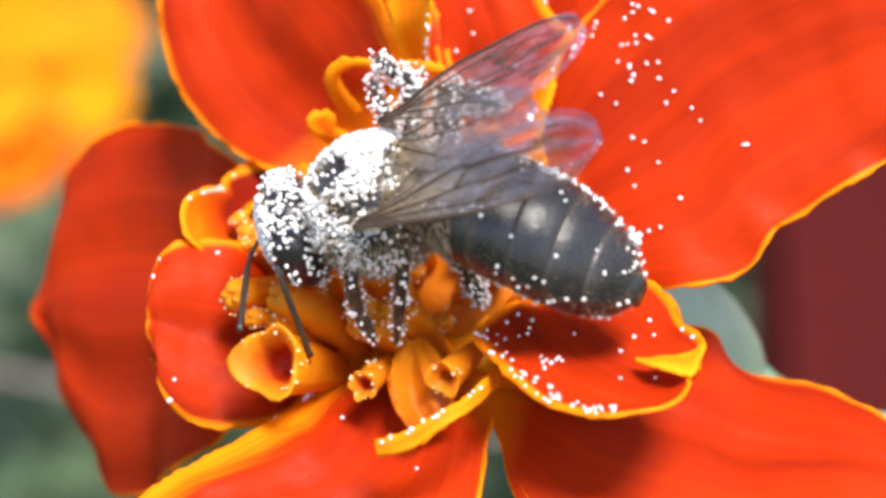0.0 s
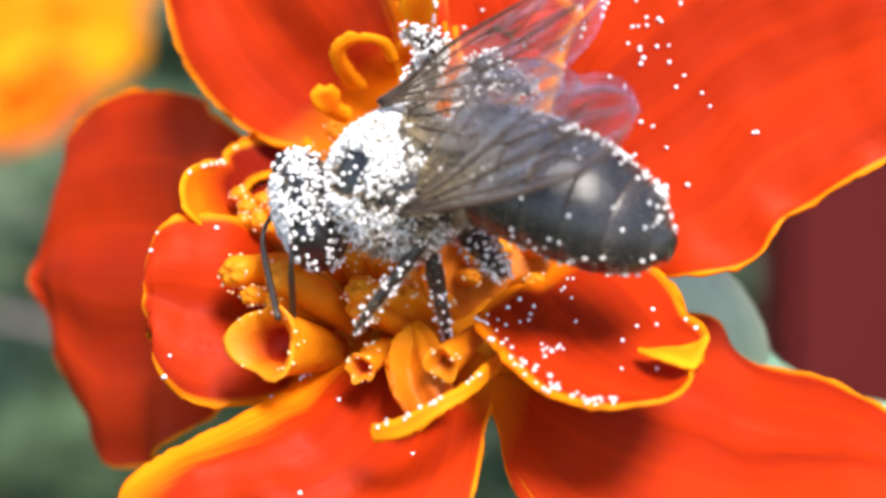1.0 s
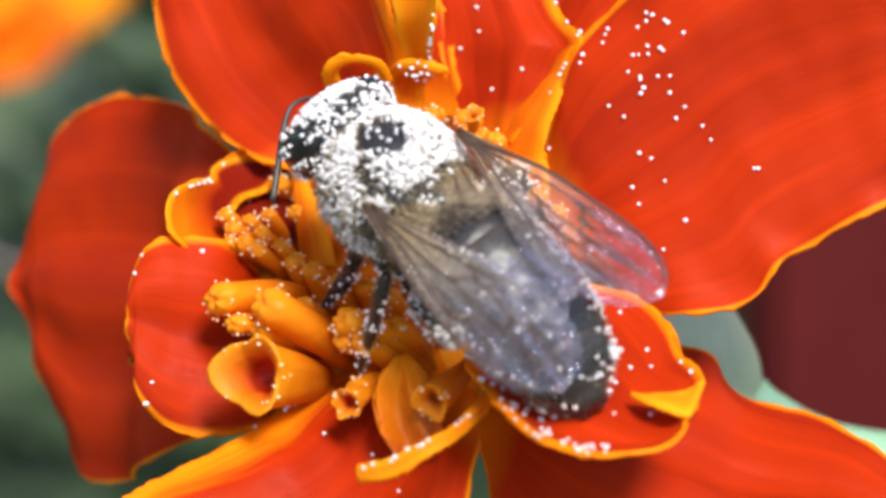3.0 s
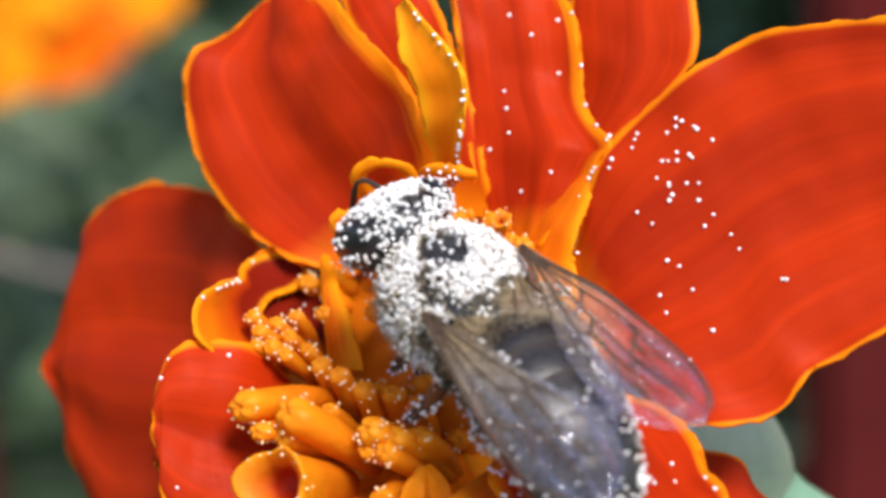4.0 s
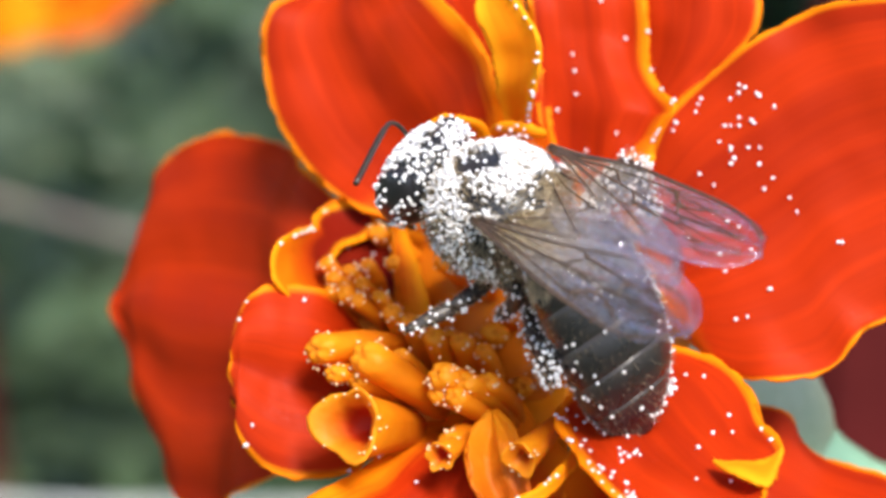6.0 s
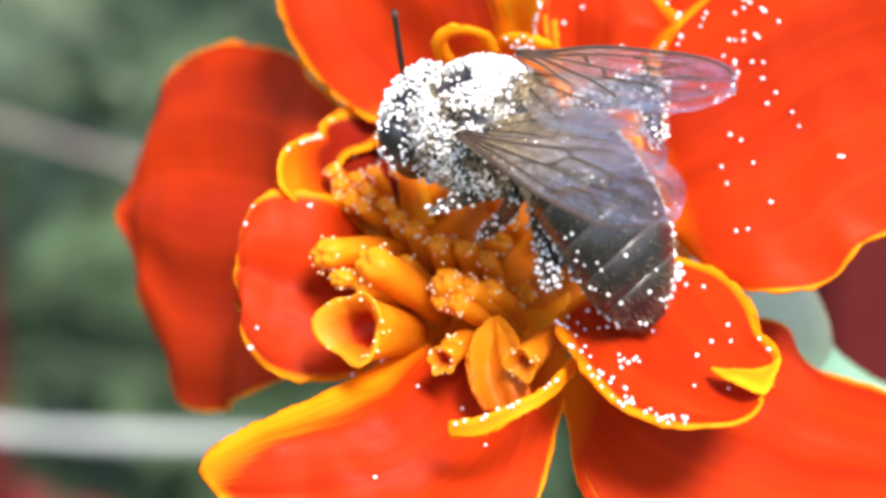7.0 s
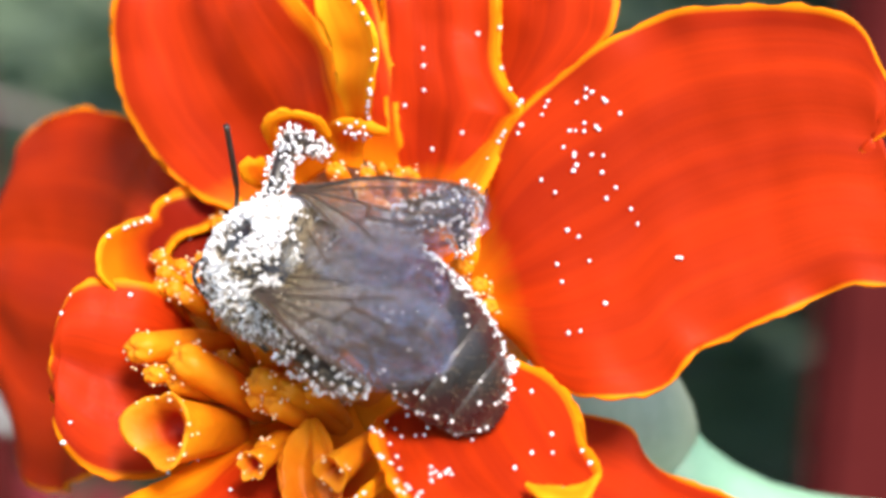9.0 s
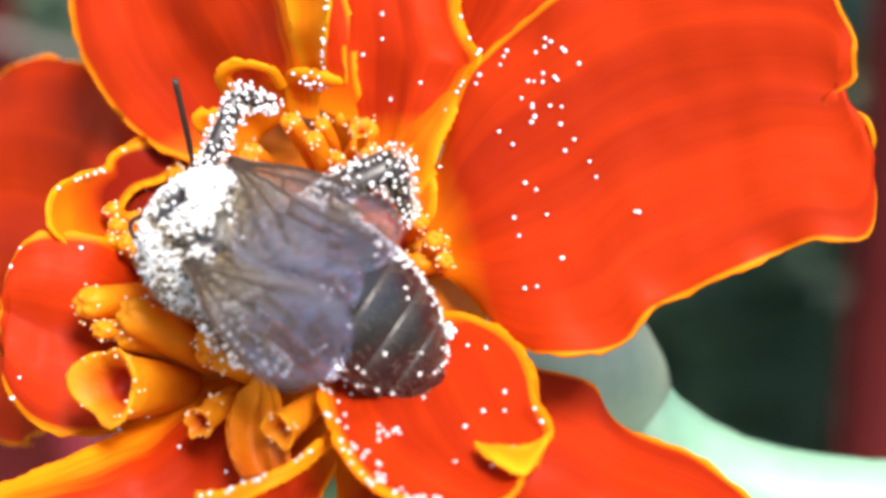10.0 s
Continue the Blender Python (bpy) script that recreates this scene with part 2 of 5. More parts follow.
# ---- building blocks ----
def part(name, verts, faces, material, parent=None, label="", attributes=None, thick=0.0, smooth=True, kind=""):
    """One mesh object. Vertices are in metres in the space of its parent."""
    me = bpy.data.meshes.new(name)
    me.from_pydata([tuple(v) for v in verts], [], faces)
    me.materials.append(material)
    for key, values in (attributes or {}).items():
        me.attributes.new(key, "FLOAT", "POINT").data.foreach_set("value", [float(v) for v in values])
    if smooth:
        me.polygons.foreach_set("use_smooth", [True] * len(me.polygons))
    me.update()
    ob = new(name, me)
    ob.parent = parent
    if thick:
        mod = ob.modifiers.new("thickness", "SOLIDIFY")
        mod.thickness, mod.offset = thick, 0.0
    return tagged(ob, label, kind=kind)


def empty(name, place, label, category, group=""):
    ob = new(name)
    ob.empty_display_size = 0.002
    ob.location = place
    return tagged(ob, label, category, group)


def spline(points, count):
    """count places along a smooth curve through the points, at even steps of its length."""
    p = np.array(points, float)
    ext = np.vstack([2 * p[0] - p[1], p, 2 * p[-1] - p[-2]])
    fine = []
    for i in range(len(p) - 1):
        a, b, c, d = ext[i:i + 4]
        for u in np.linspace(0, 1, 24, endpoint=False):
            fine.append(0.5 * (2 * b + (c - a) * u + (2 * a - 5 * b + 4 * c - d) * u * u + (3 * b - a - 3 * c + d) * u ** 3))
    fine = np.array(fine + [p[-1]])
    run = np.r_[0, np.cumsum(np.linalg.norm(np.diff(fine, axis=0), axis=1))]
    return np.stack([np.interp(np.linspace(0, run[-1], count), run, fine[:, k]) for k in range(3)], 1)


def lumps(x, y, z):
    return noise.noise(Vector((x, y, z)))


def to_world(points, origin):
    m = np.array(TILT.to_3x3()) * K
    return np.asarray(points) @ m.T + np.array(TILT.translation) - np.array(origin)


def sheet_normals(grid):
    ds, dt = np.gradient(grid, axis=0), np.gradient(grid, axis=1)
    nrm = np.cross(ds, dt)
    nrm /= np.linalg.norm(nrm, axis=2, keepdims=True) + 1e-9
    if nrm[..., 1].mean() > 0:
        nrm = -nrm
    return nrm


def quads(ns, nt, loop=False):
    out = []
    for i in range(ns - 1):
        for j in range(nt if loop else nt - 1):
            k = (j + 1) % nt
            out.append((i * nt + j, i * nt + k, (i + 1) * nt + k, (i + 1) * nt + j))
    return out


def petal(name, left, right, parent, material, belly=0.0, rim=(1.0, 1.0), ruffle=0.25, folds=(), seed=0.0, label="", ns=64, nt=23, thick=0.16, fine=0.15, notch=None):
    """A petal spread between its two edge curves, which run from the base to the tip; bulged, folded and ruffled."""
    lo, hi = spline(left, ns), spline(right, ns)
    t = np.linspace(0, 1, nt)
    t = 0.5 - 0.5 * np.cos(math.pi * t) * (0.55 + 0.45 * np.abs(np.cos(math.pi * t)))
    grid = lo[:, None] * (1 - t)[None, :, None] + hi[:, None] * t[None, :, None]
    s = np.linspace(0, 1, ns)
    width = np.linalg.norm(hi - lo, axis=1)
    margin = np.minimum(t[None] * width[:, None] / rim[0], (1 - t)[None] * width[:, None] / rim[1])
    length = np.linalg.norm(np.diff((lo + hi) / 2, axis=0), axis=1).sum()
    margin = np.minimum(margin, ((1 - s) * length / (0.5 * (rim[0] + rim[1])))[:, None] + 0.02)
    nrm = sheet_normals(grid)
    lift = belly * 4 * (t * (1 - t))[None] * np.minimum(1, width / (width.max() * 0.6))[:, None]
    for centre, deep, breadth in folds:
        lift = lift + deep * np.exp(-((t[None] - centre) / breadth) ** 2) * np.minimum(1, width / (0.4 * width.max()))[:, None] * (0.25 + 0.75 * np.sin(math.pi * np.clip(s, 0, 0.85) / 0.85 * 0.8 + 0.3))[:, None]
    for i in range(ns):
        for j in range(nt):
            x, y, z = grid[i, j]
            edge = math.exp(-margin[i, j] / 1.4)
            lift[i, j] += ruffle * edge * lumps(x * 0.55 + seed, y * 0.4, z * 0.55) * 1.6
            lift[i, j] += 0.10 * lumps(x * 0.9, z * 0.9 + seed, 3.1)
            if (j in (0, nt - 1)) and 2 < i < ns - 1:
                side = (grid[i, 1] - grid[i, 0]) if j == 0 else (grid[i, -2] - grid[i, -1])
                side = side / (np.linalg.norm(side) + 1e-9)
                grid[i, j] = grid[i, j] + side * fine * (lumps(x * 1.7 + seed, z * 1.7, 7.7) + 0.7 * lumps(x * 4.1 + seed, z * 4.1, 1.7))
    grid = grid + nrm * lift[..., None]
    if notch:
        centre, deep, breadth = notch
        pull = deep * np.exp(-((t - centre) / breadth) ** 2)[None] * np.clip((s - 0.80) / 0.20, 0, 1)[:, None] ** 1.5
        inward = grid[ns // 2, nt // 2] - grid[-1, nt // 2]
        grid = grid + pull[..., None] * inward / np.linalg.norm(inward)
    base = parent.location
    world_points = to_world(grid.reshape(-1, 3), base)
    ob = part(name, world_points, quads(ns, nt), material, parent, label, {
        "along": np.repeat(s, nt), "across": np.tile(t, ns), "margin": margin.ravel()}, thick * K)
    return ob, grid, nrm


def tube(points, radii, sides=14, squash=1.0, start_cap=True, end_cap=True):
    """Verts and faces of a tube along points (any unit) with a radius at each."""
    p = np.array(points, float)
    tangent = np.gradient(p, axis=0)
    tangent /= np.linalg.norm(tangent, axis=1, keepdims=True) + 1e-12
    ref = np.array((0.0, 0.0, 1.0)) if abs(tangent[0][2]) < 0.9 else np.array((1.0, 0.0, 0.0))
    verts = []
    u = np.cross(tangent[0], ref)
    for c, d, r in zip(p, tangent, radii):
        u = u - d * (u @ d)
        u /= np.linalg.norm(u) + 1e-12
        v = np.cross(d, u)
        for k in range(sides):
            a = 2 * math.pi * k / sides
            verts.append(c + r * (math.cos(a) * u + math.sin(a) * v * squash))
    faces = quads(len(p), sides, True)
    if start_cap:
        faces.append(tuple(range(sides))[::-1])
    if end_cap:
        faces.append(tuple(range((len(p) - 1) * sides, len(p) * sides)))
    return verts, faces


def icosphere():
    bm = bmesh.new()
    bmesh.ops.create_icosphere(bm, subdivisions=2, radius=1.0)
    verts = np.array([v.co[:] for v in bm.verts])
    faces = [tuple(v.index for v in f.verts) for f in bm.faces]
    bm.free()
    return verts, faces


GRAIN_V, GRAIN_F = icosphere()


def grains(name, places, sizes, material, parent, label, kind="stuff"):
    """Many small rounded grains in one mesh; places and sizes in metres in the parent's space."""
    verts, faces = [], []
    for n, (p, r) in enumerate(zip(places, sizes)):
        wob = np.array((1.0 + 0.12 * math.sin(n * 1.7), 1.0 + 0.12 * math.sin(n * 2.9 + 1), 1.0 + 0.1 * math.cos(n * 2.3)))
        off = len(verts)
        verts.extend(GRAIN_V * wob * r + np.array(p))
        faces.extend(tuple(i + off for i in f) for f in GRAIN_F)
    return part(name, verts, faces, material, parent, label, kind=kind)


# ---- ground and background ----
def ground():
    size, n = 60.0, 40
    xs = np.linspace(-1, 1, n) ** 3 * size
    verts = [(x, y + 1, 0.012 * lumps(x * 3, y * 3, 0)) for y in xs for x in xs]
    return tagged(part("ground", verts, quads(n, n), SOIL), "dark garden soil with low green growth", kind="structure")


def fence_board(x, width, depth, name="fence_board"):
    """One painted upright board standing on the ground."""
    place = unit(x, depth, -4)
    bm = bmesh.new()
    bmesh.ops.create_cube(bm, size=1)
    bmesh.ops.scale(bm, vec=(width * K, 0.018, 1.0), verts=bm.verts)
    bmesh.ops.bevel(bm, geom=list(bm.edges), offset=0.003, segments=2, affect="EDGES")
    me = bpy.data.meshes.new(name)
    bm.to_mesh(me)
    bm.free()
    me.materials.append(POST)
    ob = new(name, me)
    lean = radians(-2.6)
    ob.rotation_euler = (0, lean, 0)
    ob.location = (place.x + (0.5 - place.z) * math.sin(lean), place.y, 0.497)
    return tagged(ob, "upright dark red-brown painted wooden fence board", "fence board", "boards of the fence behind")


def leaflet(rng, length):
    """Verts and faces of one pointed leaflet, bent along its length."""
    rows, cols = 6, 3
    verts = []
    bend, twist = rng.uniform(-0.5, 0.6), rng.uniform(-0.5, 0.5)
    for i in range(rows):
        s = i / (rows - 1)
        w = 0.17 * length * math.sin(math.pi * min(1, s * 0.93 + 0.07)) ** 0.8
        for j in range(cols):
            c = j - 1
            verts.append((s * length, c * w * math.cos(twist * s), bend * length * s * s + c * w * math.sin(twist * s) - 0.2 * w * (1 - abs(c))))
    return np.array(verts), quads(rows, cols)


def foliage():
    """Feathery leaves behind the blossom, joined, as nobody could count them."""
    rng = random.Random(5)
    verts, faces = [], []

    def frond(at, heading, rise, size):
        m = Euler((0, -rise, heading)).to_matrix()
        for k in range(9):
            s = k / 8
            for side in (-1, 1):
                lv, lf = leaflet(rng, size * rng.uniform(0.28, 0.42) * (1 - 0.4 * s))
                turn = Euler((rng.uniform(-.4, .4), rng.uniform(-.3, .3), side * rng.uniform(0.6, 1.0))).to_matrix()
                full = np.array(m @ turn)
                off = len(verts)
                verts.extend(lv @ full.T + np.array(at) + np.array(m @ Vector((s * size, 0, -0.25 * size * s * s))))
                faces.extend(tuple(i + off for i in f) for f in lf)

    for _ in range(300):
        depth = rng.uniform(490, 720)
        x, z = rng.uniform(-0.30, 0.27) * (90 + depth), rng.uniform(-0.26, 0.22) * (90 + depth)
        if x < -40 and z > 10 and depth < 620:
            continue
        frond(unit(x, depth, z), rng.uniform(0, 6.28), rng.uniform(-0.4, 0.9), rng.uniform(0.055, 0.12))
    return tagged(part("background_foliage", verts, faces, LEAF), "out of focus feathery dark green garden foliage", "foliage", kind="stuff")


def far_blossom(name, place, rings, petals, depth, label):
    """A blurred blossom behind: rings of (petals, reach), each petal cupped and ruffled its own way."""
    origin = unit(*place)
    thing = empty(name, origin, label, "flower")
    rng = random.Random(3)
    centre = np.array(place, float)
    for ring, (count, size) in enumerate(rings):
        for k in range(count):
            a = 6.283 * (k + rng.uniform(-0.18, 0.18)) / count + 0.5 * ring
            reach = size * rng.uniform(0.82, 1.12)
            tip = centre + reach * np.array((math.cos(a), 0.15 - 0.20 * ring + depth * math.sin(a) - 0.22 * math.cos(a) + rng.uniform(-0.12, 0.12), math.sin(a) * 0.74))
            side = np.array((-math.sin(a), rng.uniform(-0.5, 0.5), math.cos(a) * 0.74)) * reach * rng.uniform(0.30, 0.42)
            left = [centre, centre + (tip - centre) * 0.5 + side * 0.7, centre + (tip - centre) * 0.85 + side, tip + side * 0.35]
            right = [centre, centre + (tip - centre) * 0.5 - side * 0.7, centre + (tip - centre) * 0.85 - side, tip - side * 0.35]
            petal("ray_petal", left, right, thing, petals[(k + ring) % len(petals)], 4.0 * rng.uniform(-0.3, 1.0), ruffle=5.0, seed=k * 2.0 + ring, folds=((0.5, -3.0, 0.2),), ns=18, nt=11, thick=0.6)
    v, f = tube([to_world([centre + (0, 4, 0)], origin)[0], to_world([centre + (-50, 25, -30)], origin)[0], (-0.09, 0.03, -origin.z)], [0.004, 0.003, 0.003], 8)
    part("stem", v, f, CALYX, thing)
    return thing


def cane(a, b, radius, label, material=None):
    """A thin cane tied across the front of the fence boards."""
    p, q = unit(*a), unit(*b)
    path = spline([tuple(p), tuple((p * 2 + q) / 3 + Vector((0, 0, 0.002))), tuple((p + q * 2) / 3 - Vector((0, 0, 0.002))), tuple(q)], 26)
    v, f = tube(path, [radius * (1 + 0.12 * math.sin(i * 1.3)) for i in range(26)], 8)
    return tagged(part("garden_cane", v, f, material or WIRE), label, "cane")


ground()
fence_board(195, 260, 356)
fence_board(-215, 260, 356)
foliage()
far_blossom("yellow_marigold", (-97, 420, 58), ((8, 48.0), (6, 33.0), (5, 17.0)), (FAR_YELLOW, YELLOW_PETAL, FAR_YELLOW, FAR_ORANGE), 0.5, "blurred yellow and orange marigold blossom behind the red one")
far_blossom("crimson_blossom", (-92, 470, -106), ((7, 30.0), (5, 18.0)), (CRIMSON_PETAL,), 0.4, "blurred crimson pink blossom low behind the cane")
cane((-190, 341, -47), (-20, 341, -53), 0.0012, "thin pale garden cane tied across the fence, out of focus")
cane((-190, 345, 20), (40, 345, -22), 0.0009, "thin brownish garden cane leaning across the fence, out of focus", TWIG)

# ---- the marigold ----
FLOWER_BASE = unit(3.0, 6.0, -5.0)
marigold = empty("marigold", FLOWER_BASE, "open red-orange marigold blossom with yellow petal rims, dusted with pollen", "flower")
SHEETS = {}


def ray(key, left, right, material, **kw):
    SHEETS[key] = petal("ray_petal", left, right, marigold, material, **kw)


ray("left_petal", [(-4, 6, -7.38), (-9.39, 8, -11.01), (-11.06, 11, -12.09), (-12.43, 13, -12.32), (-13.38, 14.5, -11.67), (-14.76, 16.5, -8.77), (-16.25, 17.8, -4.54)],
    [(-3.68, 5, -2.65), (-7.18, 9, 1.08), (-8.68, 12, 2.54), (-10.94, 14, 3.12), (-12.48, 15, 2.84), (-14.43, 16.5, 1.36), (-16.22, 17.8, -4.06)],
    RED_PETAL, belly=0.8, ruffle=0.5, folds=((0.3, -0.5, 0.1), (0.62, -0.6, 0.1)), seed=3.7, rim=(0.5, 0.5))
ray("petal_a", [(-3.05, 5, -0.65), (-6.28, 6, 0.58), (-8.25, 6.5, 2.56), (-9.26, 7, 5.16), (-9.37, 7, 7.1), (-8.33, 7.5, 8.44), (-6.2, 8, 9.79)],
    [(0.33, 4, 2.28), (-0.09, 2.5, 3.89), (-0.6, 2.5, 5.74), (-1.74, 3, 7.42), (-2.81, 4, 8.55), (-3.68, 5, 9.7), (-5.48, 7, 10.98)],
    RED_PETAL, belly=-0.6, ruffle=0.3, folds=((0.35, -0.4, 0.16), (0.7, 0.2, 0.14)), seed=7.4, rim=(1.2, 3.2))
ray("petal_c", [(-0.51, 5, 2.3), (-0.93, 5, 5.05), (-1.79, 5.5, 6.99), (-2.97, 6, 8.73), (-3.33, 7, 9.9)],
    [(2.42, 4, 1.24), (1.58, 4, 5), (0.76, 5, 8.01), (-0.3, 6, 10.23), (-1.82, 7, 10.98)],
    RED_PETAL, belly=0.2, ruffle=0.2, folds=(), seed=11.1)
ray("flap", [(0.33, 3, 2.67), (-0.19, 1.5, 4.25), (-0.39, 0.6, 5.62), (-0.99, 0.2, 7.2), (-1.26, 0.8, 8.86)],
    [(0.9, 3, 2.88), (1.02, 0, 4.38), (1.2, -1, 5.91), (0.61, -0.9, 7.21), (-0.99, 0.3, 9.21)],
    YELLOW_PETAL, belly=-0.2, ruffle=0.15, folds=(), seed=14.8)
ray("petal_mid", [(2.42, 4, -0.44), (1.37, 4, 3.95), (0.96, 4.5, 7.97), (0.65, 5, 10.54), (1.61, 5.5, 12.09)],
    [(4.02, 2.5, 0.39), (5.83, 1.8, 3.45), (6.33, 1.7, 4.1), (5.49, 3, 5.67), (5.32, 3.6, 8.3), (4.53, 4.5, 10.49)],
    RED_PETAL, belly=-0.3, ruffle=0.3, folds=((0.6, 0.18, 0.12), (0.8, -0.12, 0.10)), seed=18.5, rim=(0.8, 2.4))
ray("petal_back", [(4.53, 4.5, 0.4), (5.19, 5, 5.05), (5.11, 5.5, 8.9), (5.57, 6, 11.94), (6.99, 6.5, 13.5)],
    [(5.34, 4, 1.23), (6.77, 3.5, 4.35), (9.32, 3, 6.8), (9.52, 3.5, 9.13), (9.31, 5, 11.6), (7.85, 6.5, 13.5)],
    RED_PETAL, belly=0.2, ruffle=0.2, folds=(), seed=22.2)
ray("petal_right", [(4.5, 2, -2.51), (4.76, 2, -0.09), (6.33, 1.8, 3.98), (8.87, 1, 6.27), (11.38, 0.2, 7.74), (14.7, -1.5, 8.14), (17.26, -2.5, 7.78), (18.44, -3, 5.98), (18.76, -3.1, 4.33)],
    [(5.58, 1, -3.36), (8.51, -1.8, -5.59), (11.44, -2.4, -5.38), (12.78, -2.4, -3.96), (15.32, -2.6, -2.59), (17.64, -3, -1.35), (19.46, -3.2, -1.13), (19.66, -3.2, 0.47), (19.22, -3.1, 2.49)],
    RED_PETAL, belly=0.3, ruffle=0.35, folds=((0.42, -0.5, 0.10), (0.62, -0.45, 0.09)), seed=25.9, rim=(1.0, 0.8), notch=(0.42, 1.3, 0.16))
ray("petal_low_right", [(2.21, -1, -8.65), (7.08, 2, -6.45), (10.72, 3, -7.3), (12.59, 3.5, -8.9), (14.93, 2.5, -9.68), (16.83, 1, -10.94), (18.82, 0, -12.59)],
    [(2.16, -1.5, -9.05), (2.49, -3, -10.84), (3.12, -5, -13.14), (4.65, -6, -15.09), (8.01, -6, -16.26), (12.42, -5, -15.86), (17.46, -2, -14.04)],
    RED_PETAL, belly=0.5, ruffle=0.3, folds=((0.4, -0.6, 0.05),), seed=29.6, rim=(1.1, 0.4))
ray("petal_low_left", [(0.34, 2, -6.86), (-2.84, 0.8, -7.81), (-5.07, -2, -9.28), (-6.64, -3, -9.95), (-8.43, -3.5, -10.9), (-10.1, -4, -11.94), (-10.51, -4.2, -12.67)],
    [(2.6, -1, -8.88), (2.09, -3.5, -10.6), (1.62, -5, -12.46), (0.49, -6.5, -14.4), (-2.6, -7, -15.47), (-7.13, -6, -14.87), (-9.44, -5, -13.85)],
    RED_PETAL, belly=0.4, ruffle=0.3, folds=((0.25, 0.4, 0.08), (0.6, -0.5, 0.1)), seed=33.3, rim=(6.5, 0.8))
ray("petal_small", [(-4.34, 1.5, -8.44), (-5.36, -0.3, -9.48), (-7.17, -0.8, -9.7), (-8.56, -0.7, -9.21), (-9.42, -0.5, -8.1), (-9.47, -0.3, -6.88), (-9.82, 0, -6.03)],
    [(-4.23, 3, -5.7), (-5.74, 2, -3.75), (-6.67, 1, -2.9), (-7.87, 0.5, -2.75), (-8.68, 0.3, -2.86), (-9.32, 0.2, -3.4), (-9.76, 0, -5.02)],
    RED_PETAL, belly=0.3, ruffle=0.3, folds=((0.5, -0.5, 0.15),), seed=37.0, rim=(1.2, 1.2))
ray("lip", [(3.45, -1, -5.7), (1.88, -3.5, -6.72), (2.3, -6.5, -7.96), (3.18, -8, -9), (4.62, -9, -9.57), (6.47, -9.3, -9.79), (8.31, -8.8, -9.39), (8.95, -7.5, -8.64)],
    [(5.16, 0, -4.86), (6.91, -1, -4.56), (8.24, -2, -5.29), (8.84, -3, -6.03), (9.08, -4.3, -6.84), (9.54, -5.7, -7.61), (9.32, -6.5, -8.14), (9.02, -7.3, -8.56)],
    RED_PETAL, belly=-0.5, ruffle=0.3, folds=((0.3, 0.3, 0.1),), seed=40.7, rim=(2.0, 1.8))
ray("strip", [(2.49, -4.5, -8.12), (1.97, -6, -8.52), (1.14, -7.2, -9.13), (-0.01, -7.5, -9.71), (-0.94, -7.2, -10.12), (-1.78, -6.6, -10.32)],
    [(2.5, -4.7, -8.74), (2.01, -6.2, -9.01), (1.14, -7.4, -9.58), (0.09, -7.7, -10.19), (-0.83, -7.4, -10.63), (-1.71, -6.7, -10.78)],
    ORANGE_PETAL, belly=0.05, ruffle=0.06, folds=(), seed=55.5)
ray("curl_a", [(-1.63, 3, 1.89), (-2.12, 2.2, 2.47), (-2.38, 1.5, 3.04), (-1.84, 1.3, 3.33), (-1.11, 1.5, 3.23), (-0.73, 2, 2.68)],
    [(-2.28, 3, 1.82), (-2.74, 2, 2.48), (-2.83, 1.2, 3.13), (-2.13, 0.9, 3.51), (-0.89, 1.2, 3.39), (-0.47, 2, 2.77)],
    ORANGE_PETAL, belly=0.1, ruffle=0.05, folds=(), seed=59.2)
ray("curl_b", [(-0.36, 3, 1.92), (-0.51, 2.4, 2.92), (-0.16, 1.5, 3.38), (0.67, 1.2, 3.38), (1.5, 1.4, 3.14)],
    [(0.69, 3, 1.64), (0.63, 2.6, 2.45), (0.86, 1.8, 2.87), (1.27, 1.5, 2.91), (1.59, 1.5, 2.98)],
    ORANGE_PETAL, belly=0.2, ruffle=0.05, folds=(), seed=62.9)
ray("curl_c", [(-2.57, 3, 0.56), (-3.36, 2, 0.94), (-3.63, 1.6, 1.44), (-3.29, 1.5, 1.83)],
    [(-2.32, 3, 1.08), (-2.72, 2.5, 1.27), (-2.69, 2, 1.64), (-2.98, 1.6, 1.82)],
    ORANGE_PETAL, belly=0.2, ruffle=0.05, folds=(), seed=66.6)
ray("lip_tab", [(7.08, -6.75, -8.11), (7.84, -7.1, -8.17), (8.72, -7, -8.15), (9.49, -6.1, -7.78)],
    [(7.08, -6.75, -8.15), (7.66, -7.85, -8.46), (8.65, -8.3, -8.77), (9.23, -6.85, -8.15)],
    YELLOW_PETAL, belly=0.1, ruffle=0.03, folds=(), seed=70.3)
ray("hood_back", [(-6.16, 3, -3.83), (-6.84, 4.2, -2.15), (-6.91, 5.2, -0.85), (-6.57, 6.2, 0.23), (-5.26, 6.5, 0.7)],
    [(-2.96, 3, -3.31), (-3.26, 4.2, -1.61), (-3.55, 5.5, -0.41), (-3.97, 6.2, 0.4), (-5.04, 6.5, 0.7)],
    DARK_PETAL, belly=-0.9, ruffle=0.12, folds=(), seed=44.4)
ray("hood_right", [(-3.79, 2.5, -4.17), (-3.88, 3.4, -2.48), (-3.97, 4.2, -1.19), (-4.13, 5.2, -0.21), (-4.32, 6, 0.39)],
    [(-2.53, 1.8, -3.9), (-2.95, 2.6, -2.44), (-3.41, 3.8, -1.07), (-3.78, 5, -0.1), (-4.1, 6, 0.44)],
    ORANGE_PETAL, belly=0.25, ruffle=0.06, folds=(), seed=74.0)
